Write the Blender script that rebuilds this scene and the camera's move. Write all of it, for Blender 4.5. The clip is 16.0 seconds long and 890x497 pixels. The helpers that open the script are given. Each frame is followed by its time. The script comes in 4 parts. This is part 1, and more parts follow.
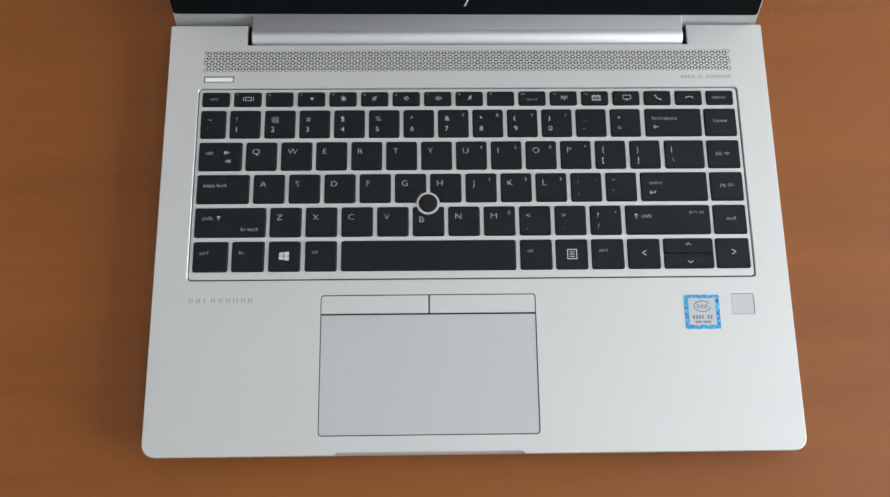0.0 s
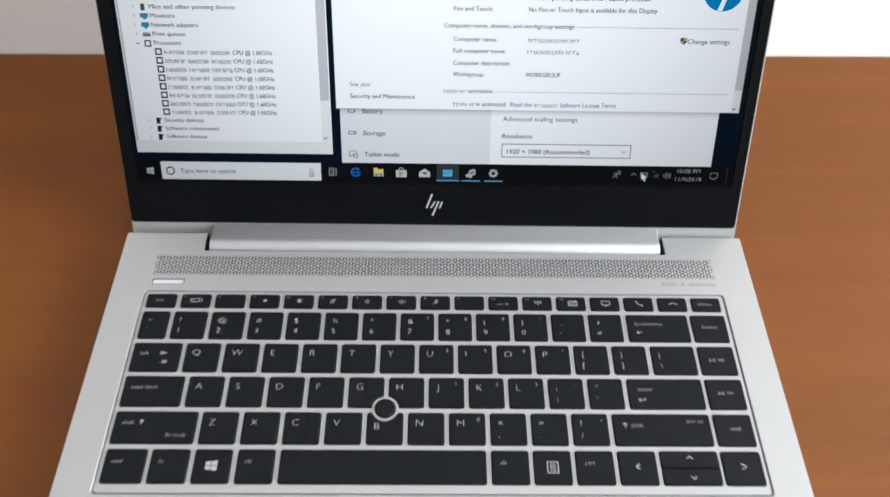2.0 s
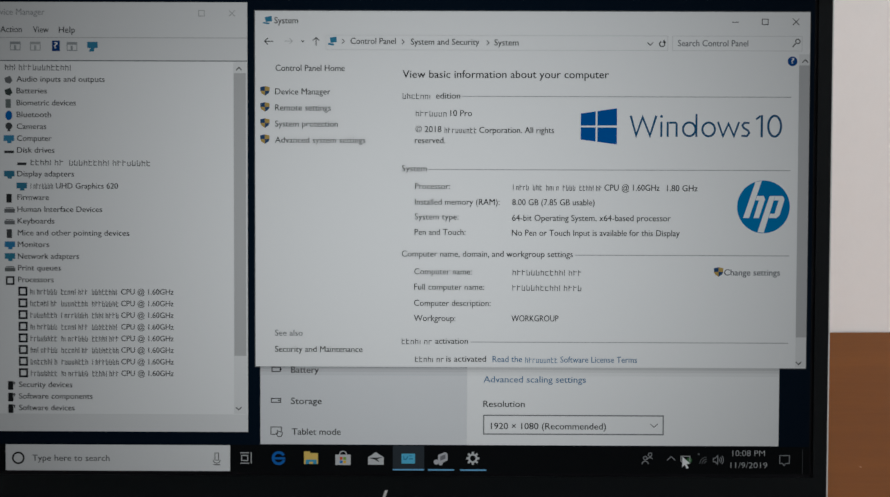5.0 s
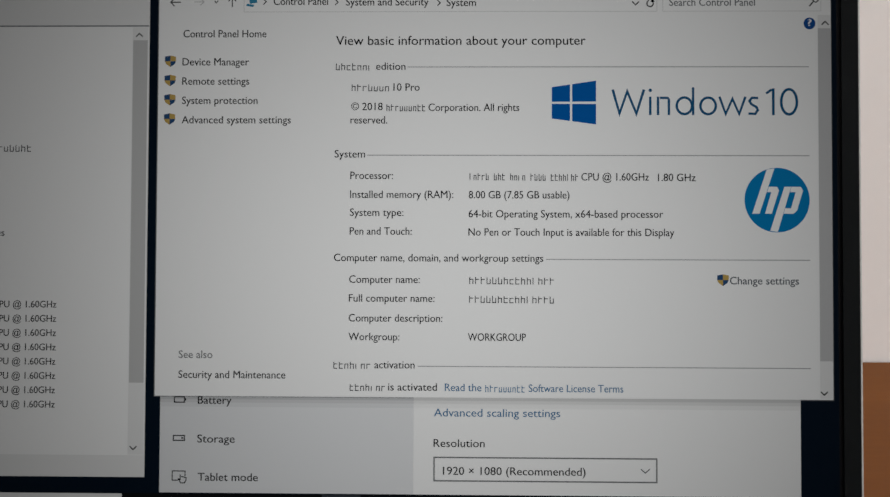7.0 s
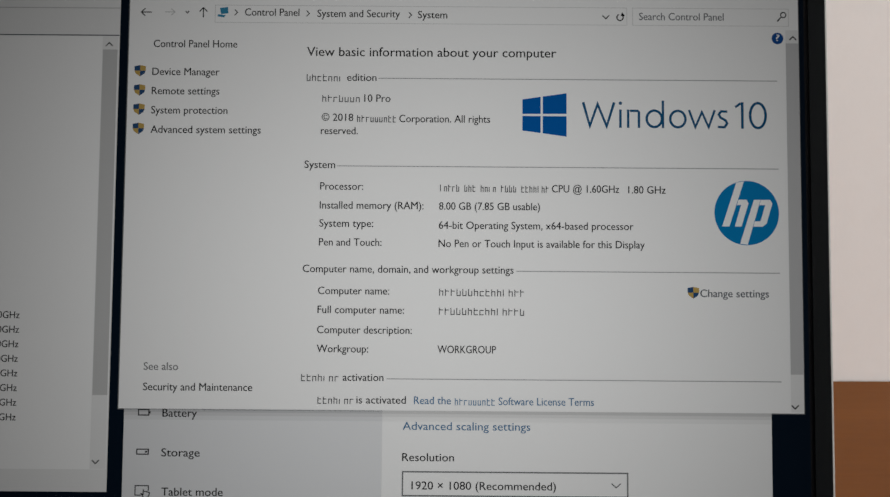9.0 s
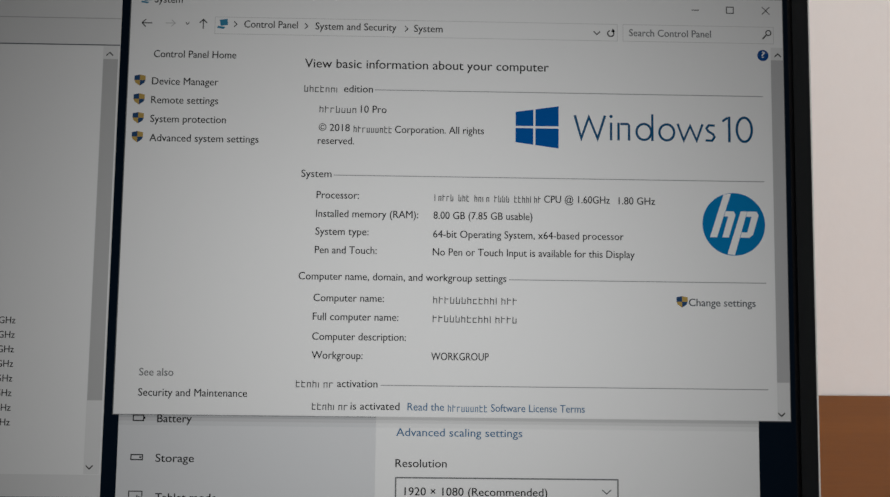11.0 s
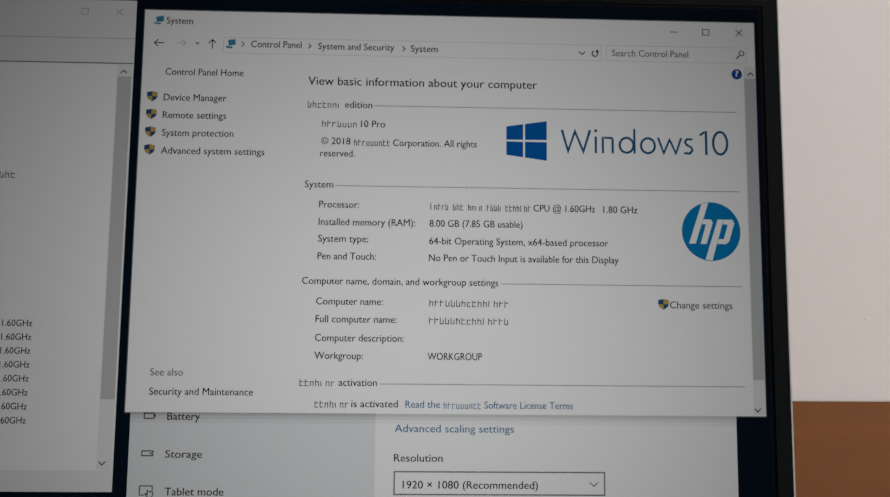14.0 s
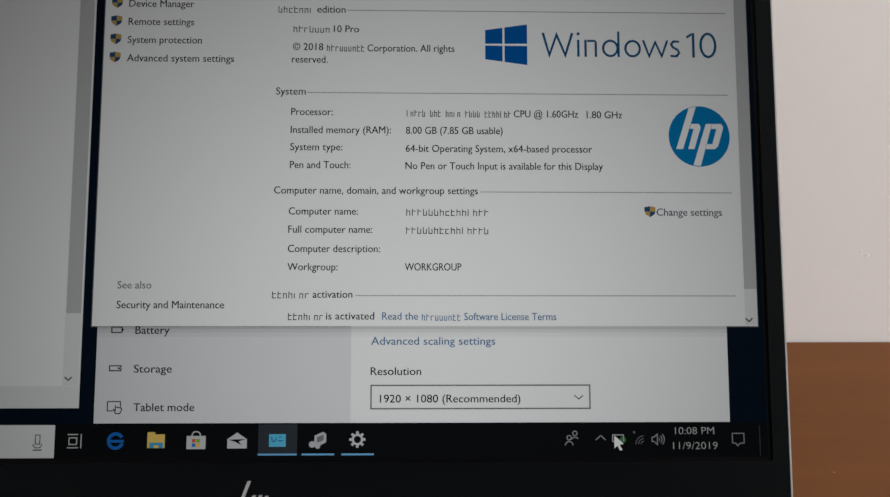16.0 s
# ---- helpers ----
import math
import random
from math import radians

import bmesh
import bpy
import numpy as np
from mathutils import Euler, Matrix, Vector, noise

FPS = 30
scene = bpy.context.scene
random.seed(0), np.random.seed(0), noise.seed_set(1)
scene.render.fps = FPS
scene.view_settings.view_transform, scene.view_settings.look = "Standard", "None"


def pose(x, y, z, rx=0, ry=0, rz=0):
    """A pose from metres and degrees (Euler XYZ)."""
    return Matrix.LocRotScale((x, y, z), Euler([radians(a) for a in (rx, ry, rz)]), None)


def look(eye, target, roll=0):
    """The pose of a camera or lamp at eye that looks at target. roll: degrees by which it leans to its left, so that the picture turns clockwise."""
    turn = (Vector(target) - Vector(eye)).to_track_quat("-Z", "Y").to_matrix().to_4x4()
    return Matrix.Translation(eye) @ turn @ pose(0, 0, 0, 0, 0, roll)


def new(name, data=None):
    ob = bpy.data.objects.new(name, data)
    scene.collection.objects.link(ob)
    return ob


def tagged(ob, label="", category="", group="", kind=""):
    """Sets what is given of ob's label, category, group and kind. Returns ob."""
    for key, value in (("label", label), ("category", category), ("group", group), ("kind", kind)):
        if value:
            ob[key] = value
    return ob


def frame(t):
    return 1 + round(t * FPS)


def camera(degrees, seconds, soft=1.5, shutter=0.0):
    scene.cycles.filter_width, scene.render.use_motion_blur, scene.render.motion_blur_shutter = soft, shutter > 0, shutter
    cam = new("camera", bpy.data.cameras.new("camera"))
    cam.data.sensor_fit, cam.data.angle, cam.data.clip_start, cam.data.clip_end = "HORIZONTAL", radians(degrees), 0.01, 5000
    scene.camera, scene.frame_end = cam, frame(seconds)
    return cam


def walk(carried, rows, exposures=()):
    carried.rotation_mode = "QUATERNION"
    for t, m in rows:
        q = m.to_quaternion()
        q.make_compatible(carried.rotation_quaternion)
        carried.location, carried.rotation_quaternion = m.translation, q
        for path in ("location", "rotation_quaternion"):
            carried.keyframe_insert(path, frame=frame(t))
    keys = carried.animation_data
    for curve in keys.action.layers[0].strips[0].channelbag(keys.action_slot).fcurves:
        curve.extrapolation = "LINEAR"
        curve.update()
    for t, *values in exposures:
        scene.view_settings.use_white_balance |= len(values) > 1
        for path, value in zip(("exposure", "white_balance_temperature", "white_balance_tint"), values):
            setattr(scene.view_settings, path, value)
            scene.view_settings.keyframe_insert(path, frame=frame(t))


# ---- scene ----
cam = camera(56.29, 16.0, 1.4, 0.4)
walk(cam, [
    (0.0, pose(-0.02247, 0.00189, 0.43291, 13.685, -0.949, -0.685)),
    (0.5, pose(-0.02493, 0.00009, 0.43154, 14.178, -0.901, -0.489)),
    (1.0, pose(-0.02173, -0.01208, 0.42560, 20.931, -0.927, -0.549)),
    (1.5, pose(-0.01553, -0.03841, 0.42312, 27.554, -0.901, -0.464)),
    (2.0, pose(-0.00355, -0.05040, 0.35851, 38.360, -1.190, -0.260)),
    (2.5, pose(-0.00770, -0.03395, 0.29700, 47.040, -1.457, -0.709)),
    (3.0, pose(-0.01145, -0.01656, 0.28309, 55.843, -1.226, -0.853)),
    (3.5, pose(-0.01070, -0.00714, 0.28073, 60.637, -0.945, -0.836)),
    (4.0, pose(-0.00579, -0.00293, 0.28135, 61.520, -1.138, -0.898)),
    (4.2, pose(-0.00129, -0.00032, 0.27748, 61.317, -1.110, -0.910)),
    (6.3, pose(0.03066, 0.04441, 0.22727, 65.159, -0.294, 0.475)),
    (6.5, pose(0.03239, 0.05064, 0.22566, 65.067, -0.358, 0.154)),
    (7.0, pose(0.03663, 0.05679, 0.21834, 65.276, -0.430, 0.325)),
    (7.5, pose(0.04005, 0.06084, 0.21697, 65.822, -0.602, 0.571)),
    (8.0, pose(0.04211, 0.06076, 0.21484, 66.050, -0.578, 0.761)),
    (8.5, pose(0.04392, 0.05950, 0.21397, 66.464, -0.949, 0.069)),
    (9.0, pose(0.04157, 0.05637, 0.21377, 67.086, -1.050, -0.429)),
    (11.5, pose(0.03873, 0.04851, 0.21143, 68.868, -1.860, -1.312)),
    (12.0, pose(0.03872, 0.04450, 0.21318, 69.177, -1.844, -1.275)),
    (12.5, pose(0.03861, 0.04051, 0.21335, 69.573, -1.903, -1.315)),
    (13.0, pose(0.03615, 0.03749, 0.21466, 69.934, -2.028, -1.811)),
    (13.5, pose(0.03593, 0.03475, 0.21461, 70.001, -2.063, -2.168)),
    (14.0, pose(0.03571, 0.03497, 0.21232, 70.148, -2.009, -2.118)),
    (14.5, pose(0.03986, 0.03680, 0.19231, 69.785, -2.038, -2.441)),
    (15.0, pose(0.04546, 0.03615, 0.18327, 69.403, -1.409, -2.068)),
    (15.5, pose(0.04543, 0.03552, 0.18216, 69.826, -1.246, -2.033)),
    (16.0, pose(0.04557, 0.03443, 0.18344, 69.856, -1.272, -1.904)),
], exposures=[(0.0, -0.58, 6000, 10), (1.5, -0.5, 6000, 10), (2.0, -0.38, 6020, 10), (2.5, -0.98, 5900, 8), (3.0, -1.45, 5880, 8), (3.5, -1.55, 5980, 7.5), (4.0, -1.53, 6050, 7.8), (6.5, -1.53, 6500, 10.5), (9.0, -1.52, 6550, 11), (11.5, -1.52, 6500, 11), (14.0, -1.62, 6500, 11), (15.0, -1.68, 6450, 11), (16.0, -1.54, 6450, 11)])

# ---- world and light ----
world = bpy.data.worlds.new("daylight")
scene.world = world
world.use_nodes = True
wn = world.node_tree.nodes
sky = wn.new("ShaderNodeTexSky")
sky.sky_type, sky.sun_disc = "NISHITA", False
sky.sun_elevation, sky.sun_rotation = radians(40), radians(200)
wn["Background"].inputs[1].default_value = 0.1
world.node_tree.links.new(sky.outputs[0], wn["Background"].inputs[0])

# daylight that enters by the window in the wall beside the desk
lamp = bpy.data.lights.new("window_light", "AREA")
lamp.shape, lamp.size, lamp.size_y, lamp.energy, lamp.color = "RECTANGLE", 1.25, 1.0, 108, (1.0, 0.985, 0.975)
window_light = new("window_light", lamp)
window_light.matrix_world = look((1.69, -0.30, 0.55), (0, -0.30, 0.55))

# ---- materials ----
def lin(c):
    c = c / 255
    return c / 12.92 if c <= 0.04045 else ((c + 0.055) / 1.055) ** 2.4


def base_mat(name, color, rough=0.5, metal=0.0, spec=0.5):
    m = bpy.data.materials.new(name)
    m.use_nodes = True
    b = m.node_tree.nodes["Principled BSDF"]
    b.inputs["Base Color"].default_value = (*color, 1)
    b.inputs["Roughness"].default_value = rough
    b.inputs["Metallic"].default_value = metal
    b.inputs["Specular IOR Level"].default_value = spec
    return m


def grain(m, scale, bump, color_amount=0.0, rough_amount=0.0, stretch=(1, 1, 1), wide=0.0):
    """Noise at a fine and a wide scale on colour, roughness and relief."""
    t = m.node_tree
    n, l = t.nodes, t.links
    b = n["Principled BSDF"]
    co = n.new("ShaderNodeTexCoord")
    mp = n.new("ShaderNodeMapping")
    mp.inputs["Scale"].default_value = stretch
    l.new(co.outputs["Object"], mp.inputs[0])
    fine = n.new("ShaderNodeTexNoise")
    fine.inputs["Scale"].default_value, fine.inputs["Detail"].default_value = scale, 4
    l.new(mp.outputs[0], fine.inputs["Vector"])
    if bump:
        bp = n.new("ShaderNodeBump")
        bp.inputs["Strength"].default_value, bp.inputs["Distance"].default_value = bump, 0.0002
        l.new(fine.outputs[0], bp.inputs["Height"])
        l.new(bp.outputs[0], b.inputs["Normal"])
    big = n.new("ShaderNodeTexNoise")
    big.inputs["Scale"].default_value, big.inputs["Detail"].default_value = wide or scale / 40, 3
    l.new(co.outputs["Object"], big.inputs["Vector"])
    if color_amount:
        col = b.inputs["Base Color"].default_value[:]
        r = n.new("ShaderNodeMix")
        r.data_type = "RGBA"
        r.inputs[6].default_value = [c * (1 - color_amount) for c in col[:3]] + [1]
        r.inputs[7].default_value = [min(1, c * (1 + color_amount)) for c in col[:3]] + [1]
        mx = n.new("ShaderNodeMath")
        mx.operation, mx.use_clamp = "MULTIPLY_ADD", True
        l.new(fine.outputs[0], mx.inputs[0])
        mx.inputs[1].default_value = 0.5
        half = n.new("ShaderNodeMath")
        half.operation = "MULTIPLY"
        half.inputs[1].default_value = 0.5
        l.new(big.outputs[0], half.inputs[0])
        l.new(half.outputs[0], mx.inputs[2])
        l.new(mx.outputs[0], r.inputs[0])
        l.new(r.outputs[2], b.inputs["Base Color"])
    if rough_amount:
        rr = n.new("ShaderNodeMapRange")
        base = b.inputs["Roughness"].default_value
        rr.inputs["To Min"].default_value, rr.inputs["To Max"].default_value = base - rough_amount, base + rough_amount
        l.new(big.outputs[0], rr.inputs[0])
        l.new(rr.outputs[0], b.inputs["Roughness"])
    return m


def wood_mat():
    m = base_mat("varnished_wood", (0.2, 0.075, 0.02), 0.56, 0.0, 0.28)
    t = m.node_tree
    n, l = t.nodes, t.links
    b = n["Principled BSDF"]
    co = n.new("ShaderNodeTexCoord")
    facs = []
    for scale, stretch in ((9, (0.35, 3.2, 1)), (60, (0.12, 2.6, 1)), (3.0, (0.6, 1.4, 1)), (240, (0.16, 2.2, 1))):
        mp = n.new("ShaderNodeMapping")
        mp.inputs["Scale"].default_value = stretch
        l.new(co.outputs["Object"], mp.inputs[0])
        no = n.new("ShaderNodeTexNoise")
        no.inputs["Scale"].default_value, no.inputs["Detail"].default_value, no.inputs["Distortion"].default_value = scale, 5, 0.35
        l.new(mp.outputs[0], no.inputs["Vector"])
        facs.append(no)
    a = n.new("ShaderNodeMix")
    a.inputs[0].default_value = 0.22
    l.new(facs[0].outputs[0], a.inputs[2])
    l.new(facs[1].outputs[0], a.inputs[3])
    c = n.new("ShaderNodeMix")
    c.inputs[0].default_value = 0.4
    l.new(a.outputs[0], c.inputs[2])
    l.new(facs[2].outputs[0], c.inputs[3])
    ramp = n.new("ShaderNodeValToRGB")
    ramp.color_ramp.elements[0].position, ramp.color_ramp.elements[0].color = 0.27, (0.118, 0.0345, 0.0026, 1)
    ramp.color_ramp.elements[1].position, ramp.color_ramp.elements[1].color = 0.73, (0.212, 0.0690, 0.0064, 1)
    d = n.new("ShaderNodeMix")
    d.inputs[0].default_value = 0.13
    l.new(c.outputs[0], d.inputs[2])
    l.new(facs[3].outputs[0], d.inputs[3])
    l.new(d.outputs[0], ramp.inputs[0])
    l.new(ramp.outputs[0], b.inputs["Base Color"])
    bp = n.new("ShaderNodeBump")
    bp.inputs["Strength"].default_value, bp.inputs["Distance"].default_value = 0.12, 0.0003
    l.new(facs[3].outputs[0], bp.inputs["Height"])
    l.new(bp.outputs[0], b.inputs["Normal"])
    return m


WOOD = wood_mat()
WALL = grain(base_mat("wall_paint", (0.85, 0.825, 0.805), 0.75), 140, 0.5, 0.03, 0.05, wide=2.5)
CEIL = grain(base_mat("ceiling_paint", (0.85, 0.85, 0.83), 0.85), 120, 0.3, 0.02, wide=2)
FLOOR = grain(base_mat("floor_tile", (0.22, 0.19, 0.17), 0.5), 40, 0.2, 0.15, 0.1, wide=3)
SILVER = grain(base_mat("anodised_aluminium", (0.455, 0.474, 0.463), 0.40, 0.5, 0.3), 2600, 0.06, 0.015, 0.04, wide=9)
SILVER_PAD = grain(base_mat("satin_silver_pad", (0.375, 0.398, 0.396), 0.36, 0.3, 0.3), 2600, 0.03, 0.01, 0.03, wide=9)
HINGE = grain(base_mat("brushed_silver", (0.53, 0.55, 0.56), 0.42, 0.55, 0.35), 900, 0.05, 0.02, 0.04, (0.05, 1, 1), wide=8)
# near-black that puts the shade inside narrow gaps into the colour
DARK = base_mat("gap_shade", (0.008, 0.009, 0.010), 0.7)
KEY = grain(base_mat("black_key_plastic", (0.0042, 0.0063, 0.0074), 0.5, 0.0, 0.16), 3000, 0.12, 0.08, 0.05, wide=30)
NUB = grain(base_mat("black_rubber", (0.006, 0.007, 0.008), 0.8, 0.0, 0.2), 2500, 0.3, 0.1, wide=60)
LEGEND = base_mat("key_print", (0.58, 0.60, 0.61), 0.6)
LEGEND_DIM = base_mat("grey_key_print", (0.42, 0.43, 0.44), 0.6)
BEZEL = grain(base_mat("black_bezel", (0.0030, 0.0040, 0.0046), 0.42, 0.0, 0.06), 2500, 0.05, 0.08, 0.03, wide=12)
LOGO = base_mat("polished_silver", (0.65, 0.66, 0.67), 0.3, 0.6)
PRINT = base_mat("grey_print", (0.17, 0.175, 0.18), 0.5)
POWER = base_mat("power_key_silver", (0.66, 0.67, 0.69), 0.25, 0.2)
STICK_BLUE = base_mat("blue_foil", (0.02, 0.20, 0.44), 0.3, 0.2)
foil = STICK_BLUE.node_tree.nodes
foil_at, flecks, foil_ramp = foil.new("ShaderNodeTexCoord"), foil.new("ShaderNodeTexNoise"), foil.new("ShaderNodeValToRGB")
flecks.inputs["Scale"].default_value, flecks.inputs["Detail"].default_value = 620, 3
foil_ramp.color_ramp.elements[0].position, foil_ramp.color_ramp.elements[0].color = 0.34, (0.004, 0.07, 0.19, 1)
foil_ramp.color_ramp.elements[1].position, foil_ramp.color_ramp.elements[1].color = 0.62, (0.06, 0.36, 0.62, 1)
for o, i in ((foil_at.outputs["Object"], flecks.inputs["Vector"]), (flecks.outputs[0], foil_ramp.inputs[0]), (foil_ramp.outputs[0], foil["Principled BSDF"].inputs["Base Color"])):
    STICK_BLUE.node_tree.links.new(o, i)
STICK_GREY = grain(base_mat("silver_foil", (0.36, 0.385, 0.395), 0.35, 0.2), 700, 0.0, 0.06, wide=200)
STICK_INK = base_mat("sticker_ink", (0.11, 0.15, 0.19), 0.5)
RUBBER = base_mat("rubber_foot", (0.02, 0.02, 0.02), 0.8)
WHITE_FRAME = grain(base_mat("window_frame_paint", (0.75, 0.75, 0.74), 0.5), 200, 0.1, 0.03)
GLASS = base_mat("window_glass", (1, 1, 1), 0.0)
GLASS.node_tree.nodes["Principled BSDF"].inputs["Transmission Weight"].default_value = 1.0

SCREEN_POWER = 1.42
VIEW_DIM = 0.0005
screen_mats = {}


def lit(r, g, b):
    """What a patch of the display gives off for an 8-bit colour."""
    if (r, g, b) not in screen_mats:
        m = base_mat("display_picture", [0.01 + 0.85 * lin(c) for c in (r, g, b)], 0.6, 0.0, 0.1)
        p = m.node_tree.nodes["Principled BSDF"]
        p.inputs["Emission Color"].default_value = (lin(r) * 0.98, lin(g) * 1.0, lin(b) * 0.99, 1)
        p.inputs["Emission Strength"].default_value = SCREEN_POWER / VIEW_DIM
        # tinted coat added so that the display dims at slanted views, no real layer
        p.inputs["Coat Weight"].default_value, p.inputs["Coat IOR"].default_value, p.inputs["Coat Roughness"].default_value = 1.0, 1.05, 0.4
        p.inputs["Coat Tint"].default_value = (VIEW_DIM, VIEW_DIM, VIEW_DIM, 1)
        # a little of the room's light scatters back off the dots themselves
        nt = m.node_tree
        dots, both = nt.nodes.new("ShaderNodeBsdfDiffuse"), nt.nodes.new("ShaderNodeMixShader")
        dots.inputs["Color"].default_value = (0.01 + 0.85 * lin(r), 0.01 + 0.85 * lin(g), 0.01 + 0.85 * lin(b), 1)
        both.inputs["Fac"].default_value = 0.05
        nt.links.new(p.outputs[0], both.inputs[1])
        nt.links.new(dots.outputs[0], both.inputs[2])
        nt.links.new(both.outputs[0], nt.nodes["Material Output"].inputs["Surface"])
        m.cycles.emission_sampling = "NONE"
        screen_mats[(r, g, b)] = m
    return screen_mats[(r, g, b)]


# ---- building helpers ----
def mesh_of(name, bm, mats):
    me = bpy.data.meshes.new(name)
    bmesh.ops.recalc_face_normals(bm, faces=bm.faces[:])
    bm.to_mesh(me)
    bm.free()
    for m in mats if isinstance(mats, (list, tuple)) else [mats]:
        me.materials.append(m)
    return me


def part(name, bm, mats, parent=None, label="", m=None, smooth=False):
    me = mesh_of(name, bm, mats)
    if smooth:
        for p in me.polygons:
            p.use_smooth = True
    ob = new(name, me)
    ob.parent = parent
    if m is not None:
        ob.matrix_basis = m
    return tagged(ob, label)


def box_bm(x0, y0, z0, x1, y1, z1, bevel=0.0, seg=2):
    bm = bmesh.new()
    bmesh.ops.create_cube(bm, size=1)
    for v in bm.verts:
        v.co = ((x0 + x1) / 2 + v.co.x * (x1 - x0), (y0 + y1) / 2 + v.co.y * (y1 - y0), (z0 + z1) / 2 + v.co.z * (z1 - z0))
    if bevel:
        bmesh.ops.bevel(bm, geom=bm.edges[:], offset=bevel, segments=seg, affect="EDGES", profile=0.5)
    return bm


def round_rect(x0, y0, x1, y1, r, seg=4):
    """Counter-clockwise outline of a rectangle with round corners; r may be four radii (front left, front right, back right, back left)."""
    rs = r if isinstance(r, (list, tuple)) else (r, r, r, r)
    pts = []
    for cx, cy, a0, q in ((x0, y0, 180, rs[0]), (x1, y0, 270, rs[1]), (x1, y1, 0, rs[2]), (x0, y1, 90, rs[3])):
        sx, sy = (1 if cx == x0 else -1), (1 if cy == y0 else -1)
        for k in range(seg + 1):
            a = radians(a0 + 90 * k / seg)
            pts.append((cx + sx * q + q * math.cos(a), cy + sy * q + q * math.sin(a)))
    return pts


def loft(bm, rings, cap_top=True, cap_bottom=True):
    """Joins outlines of equal length, each with its height, from the bottom up."""
    loops = [[bm.verts.new((x, y, z)) for x, y in pts] for pts, z in rings]
    n = len(loops[0])
    for a, b in zip(loops, loops[1:]):
        for i in range(n):
            bm.faces.new((a[i], a[(i + 1) % n], b[(i + 1) % n], b[i]))
    if cap_bottom:
        bm.faces.new(loops[0][::-1])
    if cap_top:
        bm.faces.new(loops[-1])
    return loops


def fill_with_holes(bm, outer, holes, z, depth):
    """A sheet at z between an outline of verts and holes, whose sides go down by depth."""
    edges = [bm.edges.get((outer[i], outer[(i + 1) % len(outer)])) or bm.edges.new((outer[i], outer[(i + 1) % len(outer)])) for i in range(len(outer))]
    for h in holes:
        top = [bm.verts.new((x, y, z)) for x, y in h]
        low = [bm.verts.new((x, y, z - depth)) for x, y in h]
        for i in range(len(h)):
            j = (i + 1) % len(h)
            bm.faces.new((top[i], top[j], low[j], low[i]))
            edges.append(bm.edges.get((top[i], top[j])))
    bmesh.ops.triangle_fill(bm, use_beauty=True, use_dissolve=False, edges=edges)


glyphs = {}


def glyph_data(body, thin=0.0):
    """Flat outline of a text in the built-in font at size 1: verts, faces and its extent."""
    if (body, thin) not in glyphs:
        cu = bpy.data.curves.new("text", "FONT")
        cu.body, cu.size, cu.resolution_u, cu.offset = body, 1.0, 3, -thin
        ob = bpy.data.objects.new("text", cu)
        scene.collection.objects.link(ob)
        dg = bpy.context.evaluated_depsgraph_get()
        me = bpy.data.meshes.new_from_object(ob.evaluated_get(dg))
        vs = [tuple(v.co) for v in me.vertices]
        fs = [tuple(p.vertices) for p in me.polygons]
        bpy.data.objects.remove(ob)
        bpy.data.curves.remove(cu)
        bpy.data.meshes.remove(me)
        xs, ys = [v[0] for v in vs], [v[1] for v in vs]
        glyphs[(body, thin)] = vs, fs, min(xs), max(xs), min(ys), max(ys)
    return glyphs[(body, thin)]


CAP = glyph_data("H")[5]


def text_bm(body, x0, y, cap, width=None, z=0.0, stretch=1.0, thin=0.0):
    """Text with its left end at x0, its baseline at y, of that cap height; fitted to a width if one is given."""
    vs, fs, a, b, _, _ = glyph_data(body, thin)
    sy = cap / CAP
    sx = width / (b - a) if width else sy * stretch
    bm = bmesh.new()
    made = [bm.verts.new((x0 + (v[0] - a) * sx, y + v[1] * sy, z)) for v in vs]
    for f in fs:
        if len(set(f)) > 2:
            try:
                bm.faces.new([made[i] for i in f])
            except ValueError:
                pass
    return bm


# flat shapes, as lists of outlines
def rect(x0, y0, x1, y1):
    return [[(x0, y0), (x1, y0), (x1, y1), (x0, y1)]]


def disc(cx, cy, r, n=28):
    return [[(cx + r * math.cos(2 * math.pi * k / n), cy + r * math.sin(2 * math.pi * k / n)) for k in range(n)]]


def ring(cx, cy, rx, ry, w, n=28, a0=0.0, a1=360.0):
    out = []
    for k in range(n):
        a, b = (radians(a0 + (a1 - a0) * q / n) for q in (k, k + 1))
        out.append([(cx + rx * math.cos(a), cy + ry * math.sin(a)), (cx + rx * math.cos(b), cy + ry * math.sin(b)),
                    (cx + (rx - w) * math.cos(b), cy + (ry - w) * math.sin(b)), (cx + (rx - w) * math.cos(a), cy + (ry - w) * math.sin(a))])
    return out


def stroke(pts, w):
    out = []
    for (x0, y0), (x1, y1) in zip(pts, pts[1:]):
        d = math.hypot(x1 - x0, y1 - y0) or 1
        ex, ey = (x1 - x0) / d * w / 2, (y1 - y0) / d * w / 2
        ax, ay = x0 - ex * 0.6, y0 - ey * 0.6
        bx, by = x1 + ex * 0.6, y1 + ey * 0.6
        out.append([(ax - ey, ay + ex), (bx - ey, by + ex), (bx + ey, by - ex), (ax + ey, ay - ex)])
    return out


